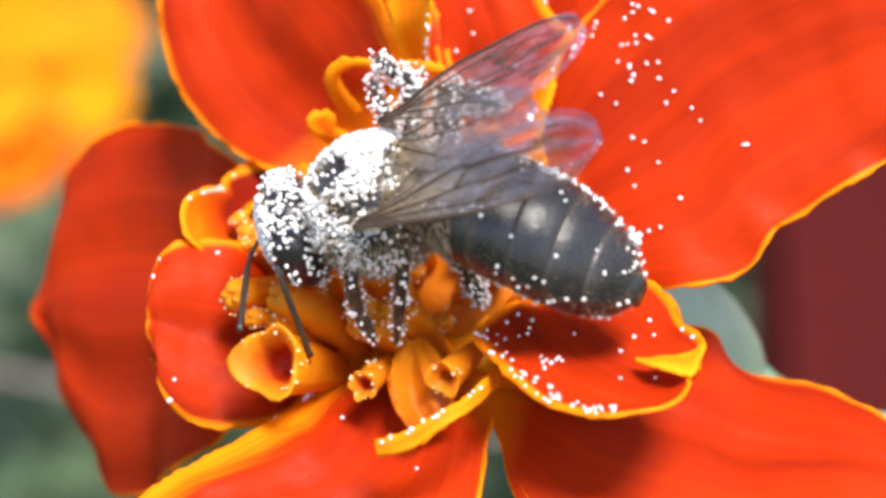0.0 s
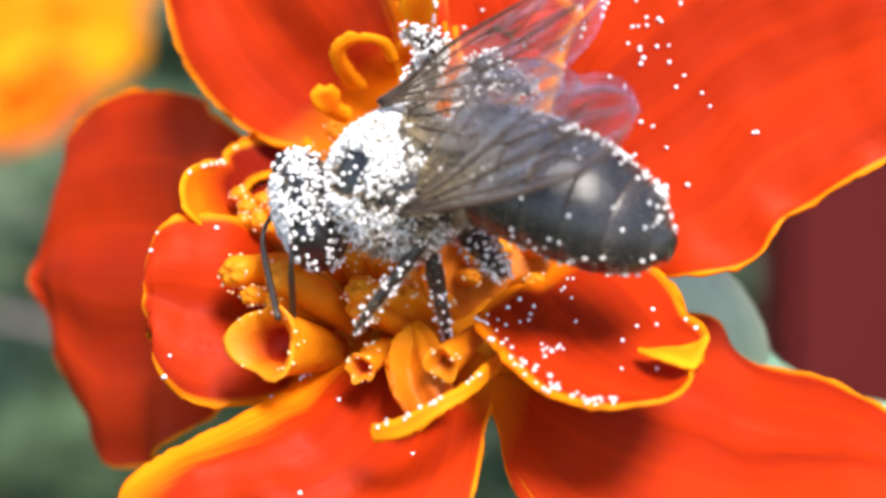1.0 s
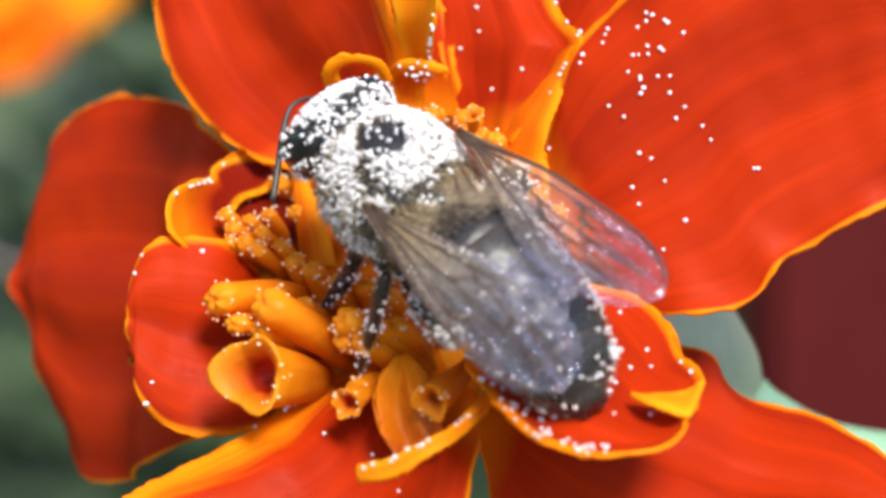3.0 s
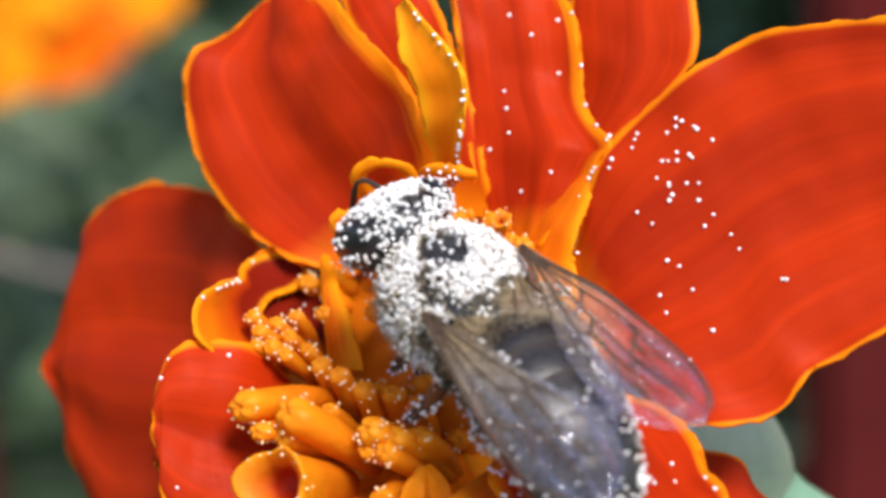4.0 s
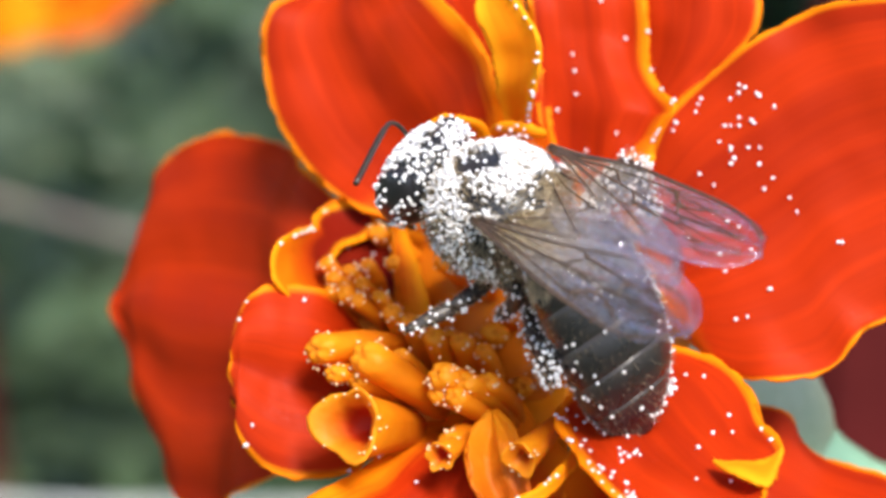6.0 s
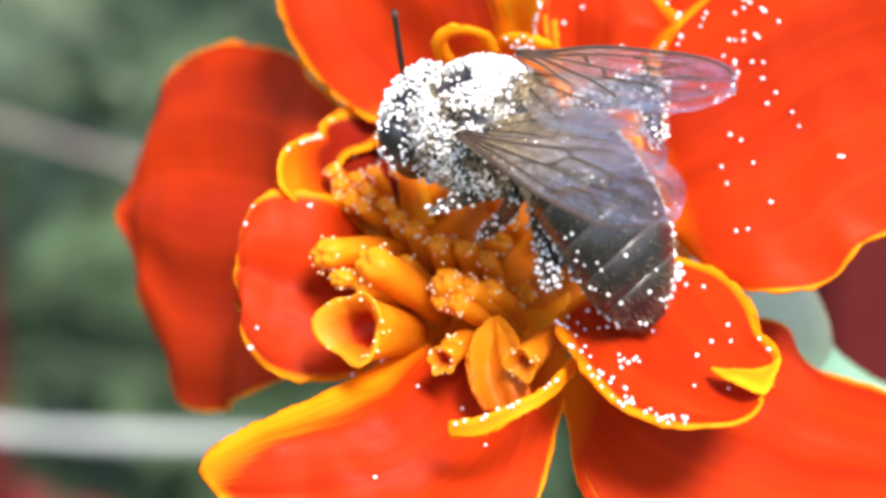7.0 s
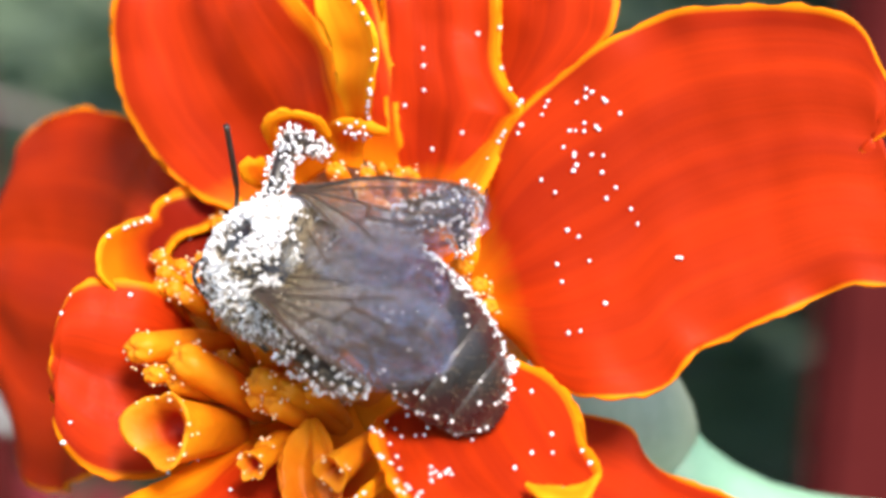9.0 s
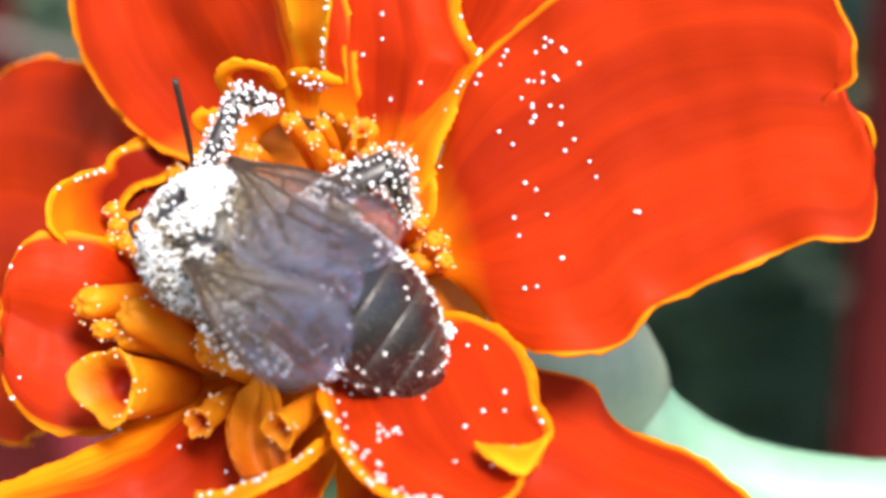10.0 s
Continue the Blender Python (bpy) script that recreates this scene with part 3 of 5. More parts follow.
ray("inner_leaf", [(-0.56, -4.6, -10.08), (-1.07, -4.3, -9.24), (-1.25, -3.9, -8.28), (-1.01, -3.2, -7.53), (-0.37, -2.4, -7)],
    [(1.02, -4.5, -9.65), (0.78, -4.5, -8.57), (0.57, -4.3, -7.8), (0.29, -3.6, -7.26), (-0.18, -2.6, -6.94)],
    FLORET, belly=-0.5, ruffle=0.2, folds=((0.3, -0.25, 0.15), (0.65, 0.3, 0.1)), seed=51.8)
ray("base_fill", [(2.2, 3.4, -0.85), (3.33, 3.3, 1.02), (4.57, 3.1, 2.36), (6.2, 2.7, 3.86)],
    [(4.71, 1.9, -0.84), (5.11, 1.7, 0.8), (5.67, 1.9, 2.23), (6.36, 2.3, 3.63)],
    ORANGE_PETAL, belly=0.2, ruffle=0.08, folds=(), seed=81.4)
ray("base_fill_b", [(2.38, 3.5, -2.54), (3.3, 3.6, -0.66), (4.15, 3.4, 0.62)],
    [(4.92, 1.6, -2.65), (5.15, 1.5, -1.23), (4.95, 1.9, 0.13)],
    ORANGE_PETAL, belly=0.2, ruffle=0.08, folds=(), seed=85.1)
ray("hood_left", [(-6.65, 1.8, -4.28), (-7.85, 0.4, -3.06), (-8.29, 0.1, -2.37), (-8.25, 0.4, -1.33), (-7.63, 2, -0.77), (-7.06, 4, -0.56), (-7.05, 5.2, -0.11), (-6.5, 6.2, 0.21), (-5.55, 6.5, 0.33), (-4.88, 6.3, 0.05)],
    [(-5.14, 3.2, -4.37), (-5.98, 3.2, -3.49), (-6.38, 3.4, -2.69), (-6.41, 3.8, -2.08), (-6.24, 4.3, -1.67), (-5.99, 4.8, -1.39), (-5.62, 5.2, -1.23), (-5.23, 5.5, -1.11), (-4.95, 5.8, -0.89), (-4.65, 6, -0.45)],
    HOOD_PETAL, belly=-0.25, ruffle=0.06, folds=(), seed=48.1)

ray("bed", [(-4.6, 2.6, -9.3), (-2, 1.9, -9.9), (0.5, 1.2, -9.9), (2.6, 0.6, -9.2)],
    [(-4.6, 2.8, -6.2), (-2, 2.2, -6.4), (0.5, 1.8, -6.4), (2.6, 1.2, -6.2)],
    FLORET, belly=0.3, ruffle=0.2, folds=(), seed=91.0)


def crease(key, start, end, across, radius, material):
    """A raised fold along a petal, between two parts of its length."""
    ob, grid, nrm = SHEETS[key]
    ns, nt = grid.shape[:2]
    path = []
    for u in np.linspace(0, 1, 18):
        i, j = (start + (end - start) * u) * (ns - 1), (across[0] + (across[1] - across[0]) * u) * (nt - 1)
        a, b = int(i), min(int(j), nt - 2)
        path.append(grid[a, b] * (1 - (j - b)) + grid[a, b + 1] * (j - b) + nrm[a, b] * 0.09)
    v, f = tube(path, [radius * math.sin(math.pi * (0.06 + 0.88 * k / 17)) for k in range(18)], 8)
    part("petal_fold", to_world(v, FLOWER_BASE), f, material, marigold, "thin pale orange fold on a lower petal", {"along": [0.5] * len(v), "across": [0.5] * len(v), "margin": [0.14] * len(v)})


crease("petal_low_right", 0.22, 0.46, (0.88, 0.86), 0.06, RED_PETAL)


def floret(mouth, base, radius, open_to=0.75, lobes=5, flare=0.25, bend=(0, 0, 0), label="", material=None, name="disc_floret"):
    """A tubular floret: a tube that widens to a lobed mouth, walled inside and out."""
    b, m = np.array(base, float), np.array(mouth, float)
    mid = (b + m) / 2 + np.array(bend, float)
    path = spline([b, mid, m], 12)
    d = path[-1] - path[-2]
    d /= np.linalg.norm(d)
    u = np.cross(d, (0.2, 0.1, 1.0))
    u /= np.linalg.norm(u)
    v = np.cross(d, u)
    sides, verts, inside, along = 24, [], [], []
    rows = []
    for i, c in enumerate(path):
        s = i / 11
        rows.append((c, radius * (0.50 + 0.50 * s ** 0.8), 0.0, 0.0 if s < 0.99 else 1.0))
    rows.append((path[-1] + d * radius * 0.35, radius * (1 + flare), 0.0, 1.0))
    rows.append((path[-1] + d * radius * 0.30, radius * (1 + flare) * 0.90, 0.15, 1.0))
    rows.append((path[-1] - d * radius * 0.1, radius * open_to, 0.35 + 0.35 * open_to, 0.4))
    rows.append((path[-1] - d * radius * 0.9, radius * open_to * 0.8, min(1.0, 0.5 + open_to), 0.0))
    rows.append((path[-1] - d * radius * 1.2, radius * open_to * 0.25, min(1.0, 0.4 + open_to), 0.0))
    for n, (c, r, ins, wave) in enumerate(rows):
        reach = min(1.0, n / 12)
        for k in range(sides):
            a = 2 * math.pi * k / sides
            w = math.cos(lobes * a)
            rr = r * (1 + 0.09 * wave * w + 0.05 * math.sin(3 * a + mouth[0]) + 0.22 * lumps(1.4 * math.cos(a), 1.4 * math.sin(a), mouth[0] + 0.05 * n) * reach)
            verts.append(c + rr * (math.cos(a) * u + math.sin(a) * v) + d * radius * 0.16 * wave * w)
            inside.append(ins)
            along.append(reach)
    faces = quads(len(rows), sides, True)
    faces.append(tuple(range((len(rows) - 1) * sides, len(rows) * sides)))
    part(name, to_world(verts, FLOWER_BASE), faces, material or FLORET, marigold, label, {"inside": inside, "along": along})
    return path[-1], d, radius * (1 + flare)


def finger(tip, base, radius, bend=(0, 0, 0), knobs=5, seed=0.0):
    """A closed floret: a fat club with a blunt, faintly knobbed end."""
    b, m = np.array(base, float), np.array(tip, float)
    path = spline([b, (b + m) / 2 + np.array(bend, float), m], 16)
    d = path[-1] - path[-2]
    d /= np.linalg.norm(d)
    u = np.cross(d, (0.2, 0.1, 1.0))
    u /= np.linalg.norm(u)
    v = np.cross(d, u)
    rows = [(c, radius * (0.55 + 0.45 * min(1, i / 10) ** 0.8), 0.0, 0.75 * i / 15) for i, c in enumerate(path)]
    for k, (out, r) in enumerate(((0.30, 1.0), (0.62, 0.86), (0.84, 0.62), (0.92, 0.38), (0.84, 0.16), (0.72, 0.03))):
        rows.append((path[-1] + d * radius * out, radius * r, (0.02, 0.05, 0.09, 0.10, 0.05, 0.0)[k], 0.8 + 0.04 * k))
    sides, verts, along, inside = 20, [], [], []
    for n, (c, r, wave, s) in enumerate(rows):
        for k in range(sides):
            a = 2 * math.pi * k / sides
            w = math.cos(knobs * a + seed)
            rr = r * (1 + wave * w + 0.07 * math.sin(2 * a + seed) + 0.05 * lumps(a, n * 0.3, seed))
            verts.append(c + rr * (math.cos(a) * u + 0.82 * math.sin(a) * v) + d * radius * wave * 0.8 * w)
            along.append(s)
            inside.append(0.25 if n >= len(rows) - 2 else 0.0)
    faces = quads(len(rows), sides, True)
    faces.append(tuple(range((len(rows) - 1) * sides, len(rows) * sides)))
    part("disc_floret", to_world(verts, FLOWER_BASE), faces, FLORET, marigold, "", {"inside": inside, "along": along})
    return path[-1] + d * radius * 0.35, d, radius


TIPS = []


def receptacle():
    # the domed orange bed from which the florets grow
    rows, cols, verts = 14, 32, []
    for i in range(rows):
        a = 0.5 * math.pi * i / (rows - 1)
        for k in range(cols):
            b = 2 * math.pi * k / cols
            x, z = math.sin(a) * math.cos(b), math.sin(a) * math.sin(b)
            bump = 1 + 0.10 * lumps(x * 5, z * 5, a * 3)
            p = np.array((x * 6.6 * bump, -4.6 * math.cos(a) * bump, z * 5.2 * bump))
            verts.append(p + np.array((0.6, 6.6, -3.6)) + np.array((0, -0.35, 0)) * p[0] + np.array((0, 0.45, 0)) * p[2])
    part("receptacle", to_world(verts, FLOWER_BASE), quads(rows, cols, True), FLORET, marigold, "orange bed of the disc florets", {"inside": [0.06] * len(verts), "along": [0.35] * len(verts)})
    rng = random.Random(8)
    for _ in range(46):
        u, v = rng.uniform(-0.8, 0.85), rng.uniform(-0.85, 0.85)
        if u * u + v * v > 0.75:
            continue
        a = math.asin(math.hypot(u, v))
        p = np.array((u * 6.6, -4.6 * math.cos(a), v * 5.2))
        p = p + np.array((0.6, 6.6 - 0.35 * p[0] + 0.45 * p[2], -3.6))
        d = np.array((u * 0.9, -0.9, v * 0.7 + 0.35))
        tip = p + d * rng.uniform(0.8, 1.7)
        TIPS.append(finger(tip, p - d * 0.8, rng.uniform(0.36, 0.56), (rng.uniform(-.2, .2), 0, rng.uniform(-.1, .2)), 5, rng.uniform(0, 6)))


receptacle()
FLORETS = [
    ((-5.2, -3.6, -7.45), (-3.1, 0.2, -7.85), 1.16, 0.66, 3, 0.12),
    ((-2.12, -4.2, -8.42), (-0.92, -1.2, -7.67), 0.46, 0.6, 5, 0.12),
    ((0.69, -5, -8.33), (2.05, -2.6, -7.27), 0.58, 0.42, 3, 0.1),
    ((2.38, 0.5, 1.38), (2.5, 3, -0.48), 0.24, 0.5, 5, 0.6),
]
for row in FLORETS:
    TIPS.append(floret(*row))
# closed florets: tip, foot, radius
FINGERS = [
    ((-6.25, -1.6, -4.91), (-2.99, 2.6, -5.04), 0.7),
    ((-5.78, -1.9, -5.78), (-3.84, 1.2, -6.05), 0.46),
    ((-4.5, -2.4, -5.33), (-2.08, 0.2, -7.24), 0.84),
    ((-4.93, -2, -6.02), (-3.13, 0.6, -6.94), 0.5),
    ((-1.96, -2.6, -5.79), (0.12, 0.4, -7.13), 0.62),
    ((-1.16, -2.7, -6.03), (0.56, 0.3, -7.7), 0.52),
    ((-0.4, -2.4, -6.01), (0.74, 0.6, -7.52), 0.5),
    ((-1.51, -2.9, -6.52), (-0.02, 0, -7.91), 0.5),
    ((-2.18, -2.4, -6.41), (-0.46, 0.4, -7.57), 0.44),
    ((-6.4, 2.2, -2.03), (-5.26, 4, -3.59), 0.34),
    ((-6.1, 1.6, -2.54), (-4.79, 3.6, -3.96), 0.36),
    ((-5.54, 1.9, -2.27), (-4.61, 3.8, -3.75), 0.34),
    ((-5.05, 1.4, -2.74), (-4.14, 3.4, -4.12), 0.36),
    ((-5.65, 1, -3.06), (-4.32, 3.2, -4.33), 0.38),
    ((-6.24, 1.2, -3), (-4.74, 3.2, -4.14), 0.3),
    ((-4.9, 2.6, -2.06), (-4.24, 4.2, -3.54), 0.32),
    ((-4.38, 1, -3.19), (-3.67, 3.2, -4.7), 0.36),
    ((-5.16, 0.7, -3.32), (-4.07, 3, -4.71), 0.34),
    ((-2.37, -0.6, -4.58), (-1.81, 1.8, -6.76), 0.46),
    ((-3.26, 0.2, -4.09), (-2.49, 2.4, -6.23), 0.44),
    ((-1.37, -0.6, -4.72), (-0.79, 1.8, -6.7), 0.46),
    ((-3.51, -0.8, -5.24), (-2.19, 1.6, -6.97), 0.4),
    ((-0.54, -0.8, -5.06), (0.05, 1.6, -6.84), 0.44),
    ((-3.93, 0.8, -3.76), (-3.18, 3, -5.91), 0.42),
    ((-1.75, -3, -7.95), (-0.75, 0.4, -7.75), 0.42),
    ((-0.18, 2, 1.43), (0.57, 4, -0.23), 0.42),
    ((3.17, 0.8, 0.43), (3.36, 3, -1.25), 0.4),
    ((0.96, 1.6, 1.41), (1.42, 3.6, -0.16), 0.34),
    ((5.16, -0.6, -2.21), (4.76, 2, -3.54), 0.4),
    ((2.64, 1.2, 0.58), (2.82, 3.4, -1.1), 0.4),
    ((1.57, 1, 0.32), (1.92, 3, -1.13), 0.32),
    ((4.52, 0, -1.64), (4.09, 2.5, -2.81), 0.42),
    ((5.55, -0.5, -2.89), (4.76, 2, -3.54), 0.36),
    ((0.7, 1.5, 0.86), (1.26, 3.5, -0.99), 0.4),
]
for n, row in enumerate(FINGERS):
    TIPS.append(finger(*row, bend=(0.05, -0.25, 0.12), seed=n * 1.3))


def calyx_and_stem():
    path = spline([(3.0, 5.5, -5.0), (6.5, 8.5, -6.6), (9.4, 11.5, -8.0), (11.9, 13.0, -8.9), (13.4, 13.6, -9.6)], 20)
    radii = [2.6 + 1.5 * math.sin(math.pi * min(1, i / 15) * 0.62) - (0.0 if i < 14 else 2.3 * ((i - 13) / 6) ** 2) for i in range(20)]
    v, f = tube(path, radii, 26)
    v = [np.array(p) + 0.08 * lumps(*(np.array(p) * 0.6)) for p in v]
    cal = part("calyx", to_world(v, FLOWER_BASE), f, GREEN_CUP, marigold, "smooth grey-green calyx cup behind the petals")
    path = spline([(12.0, 13.2, -9.6), (14.0, 13.9, -11.3), (17.5, 14.5, -12.8), (23, 15.0, -13.2), (32, 17, -13.0), (44, 24, -21), (50, 30, -60)], 40)
    radii = [2.4 - 0.9 * min(1, i / 12) for i in range(40)]
    v, f = tube(path, radii, 20)
    part("stem", to_world(v, FLOWER_BASE), f, CALYX, marigold, "thick pale green curved flower stalk")
    foot = to_world([(50, 30, -60)], FLOWER_BASE)[0]
    end = Vector((0.05, 0.05, 0)) - FLOWER_BASE
    v, f = tube(spline([foot, (Vector(foot) + end) / 2 + Vector((0.01, 0, 0)), end], 10), [1.5 * K] * 10, 12)
    part("lower_stem", v, f, CALYX, marigold)


calyx_and_stem()

# ---- pollen lying on the petals ----
def settle(key, count, along, across, rng, size=(0.055, 0.085)):
    """Places on a petal's front between the given parts of its length and breadth."""
    ob, grid, nrm = SHEETS[key]
    ns, nt = grid.shape[:2]
    out = []
    for _ in range(count):
        i = min(ns - 1, max(0, int(rng.uniform(*along) * (ns - 1))))
        j = min(nt - 1, max(0, int(rng.uniform(*across) * (nt - 1) + 0.5)))
        r = rng.uniform(*size)
        a, b = rng.uniform(-0.5, 0.5), rng.uniform(-0.5, 0.5)
        p = grid[i, j] + a * (grid[min(i + 1, ns - 1), j] - grid[max(i - 1, 0), j]) * 0.5 + b * (grid[i, min(j + 1, nt - 1)] - grid[i, max(j - 1, 0)]) * 0.5
        out.append((p + nrm[i, j] * (0.08 + r * 0.7), r))
    return out


# sparse loose grains on the broad petal, in units to the right and up
DOTS = [(8.6, 4.9), (8.8, 4.8), (8.6, 4.6), (8.3, 4.4), (9.2, 4.6), (9.3, 4.5), (9.8, 4.1), (8.6, 3.7), (9.0, 3.6), (9.1, 3.5), (8.3, 3.4), (8.6, 3.4), (8.1, 3.4), (7.9, 2.8), (8.3, 2.6), (8.3, 2.5), (8.9, 2.6), (9.3, 2.6), (9.3, 2.0), (8.4, 2.2), (8.3, 2.0), (7.2, 1.6), (7.7, 1.2), (9.8, 1.5), (9.5, 1.1), (10.6, 0.3), (8.2, -0.1), (8.6, -0.3), (9.0, -1.1), (7.9, -1.3), (8.1, -1.9), (9.6, -2.5), (8.8, -3.5), (8.4, -3.6), (5.2, 0.2), (7.3, 4.4), (7.1, 3.9), (7.2, 4.2), (6.4, 3.5), (6.3, 3.2), (5.4, 1.5), (5.3, 2.2)]


def speckle(key, dots, rng):
    """Grains laid on a petal's front at the given places."""
    ob, grid, nrm = SHEETS[key]
    out = []
    for x, z in dots:
        i, j = np.unravel_index(np.argmin((grid[..., 0] - x) ** 2 + (grid[..., 2] - z) ** 2), grid.shape[:2])
        q = np.array((x, grid[i, j, 1], z))
        q[1] -= ((q - grid[i, j]) @ nrm[i, j]) / nrm[i, j, 1]
        r = rng.uniform(0.062, 0.088)
        out.append((q + nrm[i, j] * (0.08 + r * 0.7), r))
    return out


def flower_pollen():
    rng = random.Random(21)
    rows, tips = [], []
    rows += speckle("petal_right", DOTS, rng)
    rows += settle("petal_right", 3, (0.2, 0.5), (0.45, 0.7), rng)
    rows += settle("lip", 44, (0.2, 0.62), (0.04, 0.30), rng)
    rows += settle("lip", 24, (0.2, 0.8), (0.3, 0.9), rng)
    rows += settle("lip", 14, (0.66, 0.74), (0.05, 0.2), rng)
    rows += settle("flap", 22, (0.1, 0.95), (0.9, 1.0), rng)
    rows += settle("petal_mid", 12, (0.1, 0.9), (0.05, 0.95), rng)
    rows += settle("petal_mid", 8, (0.2, 0.9), (0.93, 1.0), rng)
    rows += settle("petal_small", 9, (0.1, 0.9), (0.0, 1.0), rng)
    rows += settle("petal_low_left", 14, (0.2, 0.5), (0.0, 0.05), rng)
    rows += settle("petal_low_left", 8, (0.2, 0.8), (0.1, 0.9), rng)
    rows += settle("hood_back", 14, (0.4, 0.95), (0.0, 1.0), rng, (0.045, 0.065))
    rows += settle("hood_left", 8, (0.3, 0.95), (0.0, 0.2), rng)
    rows += settle("strip", 12, (0.3, 0.95), (0.0, 0.3), rng)
    rows += settle("curl_b", 14, (0.5, 0.95), (0.0, 1.0), rng)
    for mouth, d, r in TIPS:
        u = np.cross(d, (0.2, 0.1, 1.0))
        u /= np.linalg.norm(u)
        v = np.cross(d, u)
        for _ in range(int(5 + 13 * r)):
            a = rng.uniform(0, 6.283)
            q = mouth + d * rng.uniform(-0.25, 0.45) * r + r * rng.uniform(0.75, 1.05) * (math.cos(a) * u + math.sin(a) * v)
            tips.append((q, rng.uniform(0.04, 0.07)))
    points = to_world([p for p, r in rows], (0, 0, 0))
    ob = grains("flower_pollen", points, [r * K for p, r in rows], POLLEN, None, "")
    tagged(ob, "white pollen grains scattered over the red petals", "pollen", kind="stuff")
    points = to_world([p for p, r in tips], (0, 0, 0))
    ob = grains("floret_pollen", points, [r * K for p, r in tips], PALE_POLLEN, None, "")
    tagged(ob, "pale yellow pollen grains on the tips of the florets", "pollen", kind="stuff")


flower_pollen()


# ---- the bee ----
# Bee space: x towards the head, y to its left, z to its back; lengths in units of K.
def hull(rows, sides=28):
    """A closed body from rows of (x, z, half width, half height)."""
    verts = []
    for x, z, w, h in rows:
        for k in range(sides):
            a = 2 * math.pi * k / sides
            verts.append((x * K, w * math.cos(a) * K, (z + h * math.sin(a)) * K))
    faces = quads(len(rows), sides, True)
    faces += [tuple(range(sides))[::-1], tuple(range((len(rows) - 1) * sides, len(rows) * sides))]
    return verts, faces


def dome(rx, ry, rz, x, z, steps=16):
    return [(x + rx * math.cos(math.pi * i / steps), z, max(0.02, ry * math.sin(math.pi * i / steps)), max(0.02, rz * math.sin(math.pi * i / steps))) for i in range(steps + 1)]


def on_body(rx, ry, rz, centre, direction):
    d = np.array(direction, float)
    d /= np.linalg.norm(d)
    k = 1 / math.sqrt((d[0] / rx) ** 2 + (d[1] / ry) ** 2 + (d[2] / rz) ** 2)
    n = np.array((d[0] / rx ** 2, d[1] / ry ** 2, d[2] / rz ** 2))
    return np.array(centre) + k * d, n / np.linalg.norm(n)


def hairs(name, roots, normals, lengths, rng, parent, label, lean=(-0.35, 0, 0), radius=0.022, material=None):
    """Fine tapered hairs, joined, as nobody could count them."""
    verts, faces = [], []
    for p, n, l in zip(roots, normals, lengths):
        d = n + np.array(lean) + np.array([rng.uniform(-.3, .3) for _ in range(3)])
        d /= np.linalg.norm(d)
        a = np.cross(d, (0.3, 0.5, 0.8))
        a /= np.linalg.norm(a) + 1e-9
        b = np.cross(d, a)
        off = len(verts)
        mid = p + d * l * 0.55
        tip = p + d * l + np.array(lean) * l * 0.25
        for c, r in ((p - 0.1 * n, radius), (mid, radius * 0.75)):
            verts += [(c + r * a) * K, (c + r * (-0.5 * a + 0.87 * b)) * K, (c + r * (-0.5 * a - 0.87 * b)) * K]
        verts.append(tip * K)
        for k in range(3):
            m = (k + 1) % 3
            faces += [(off + k, off + m, off + 3 + m, off + 3 + k), (off + 3 + k, off + 3 + m, off + 6)]
    return part(name, verts, faces, material or HAIR, parent, label, kind="stuff")


def dust(name, sample, count, rng, parent, label, size=(0.052, 0.082), keep=None, proud=0.05):
    places, sizes = [], []
    for _ in range(count):
        p, n = sample(rng)
        if keep and rng.random() > keep(p, n):
            continue
        r = rng.uniform(*size)
        places.append((p + n * (r * 0.6 + proud * rng.random())) * K)
        sizes.append(r * K)
    return grains(name, places, sizes, POLLEN, parent, label)


def ball(rng):
    v = np.array([rng.gauss(0, 1) for _ in range(3)])
    return v / np.linalg.norm(v)


bee = empty("honey_bee", unit(0, 0, 0), "dark honey bee dusted with white pollen grains on the blossom", "bee")
RNG = random.Random(11)
GRAIN = (0.052, 0.082)


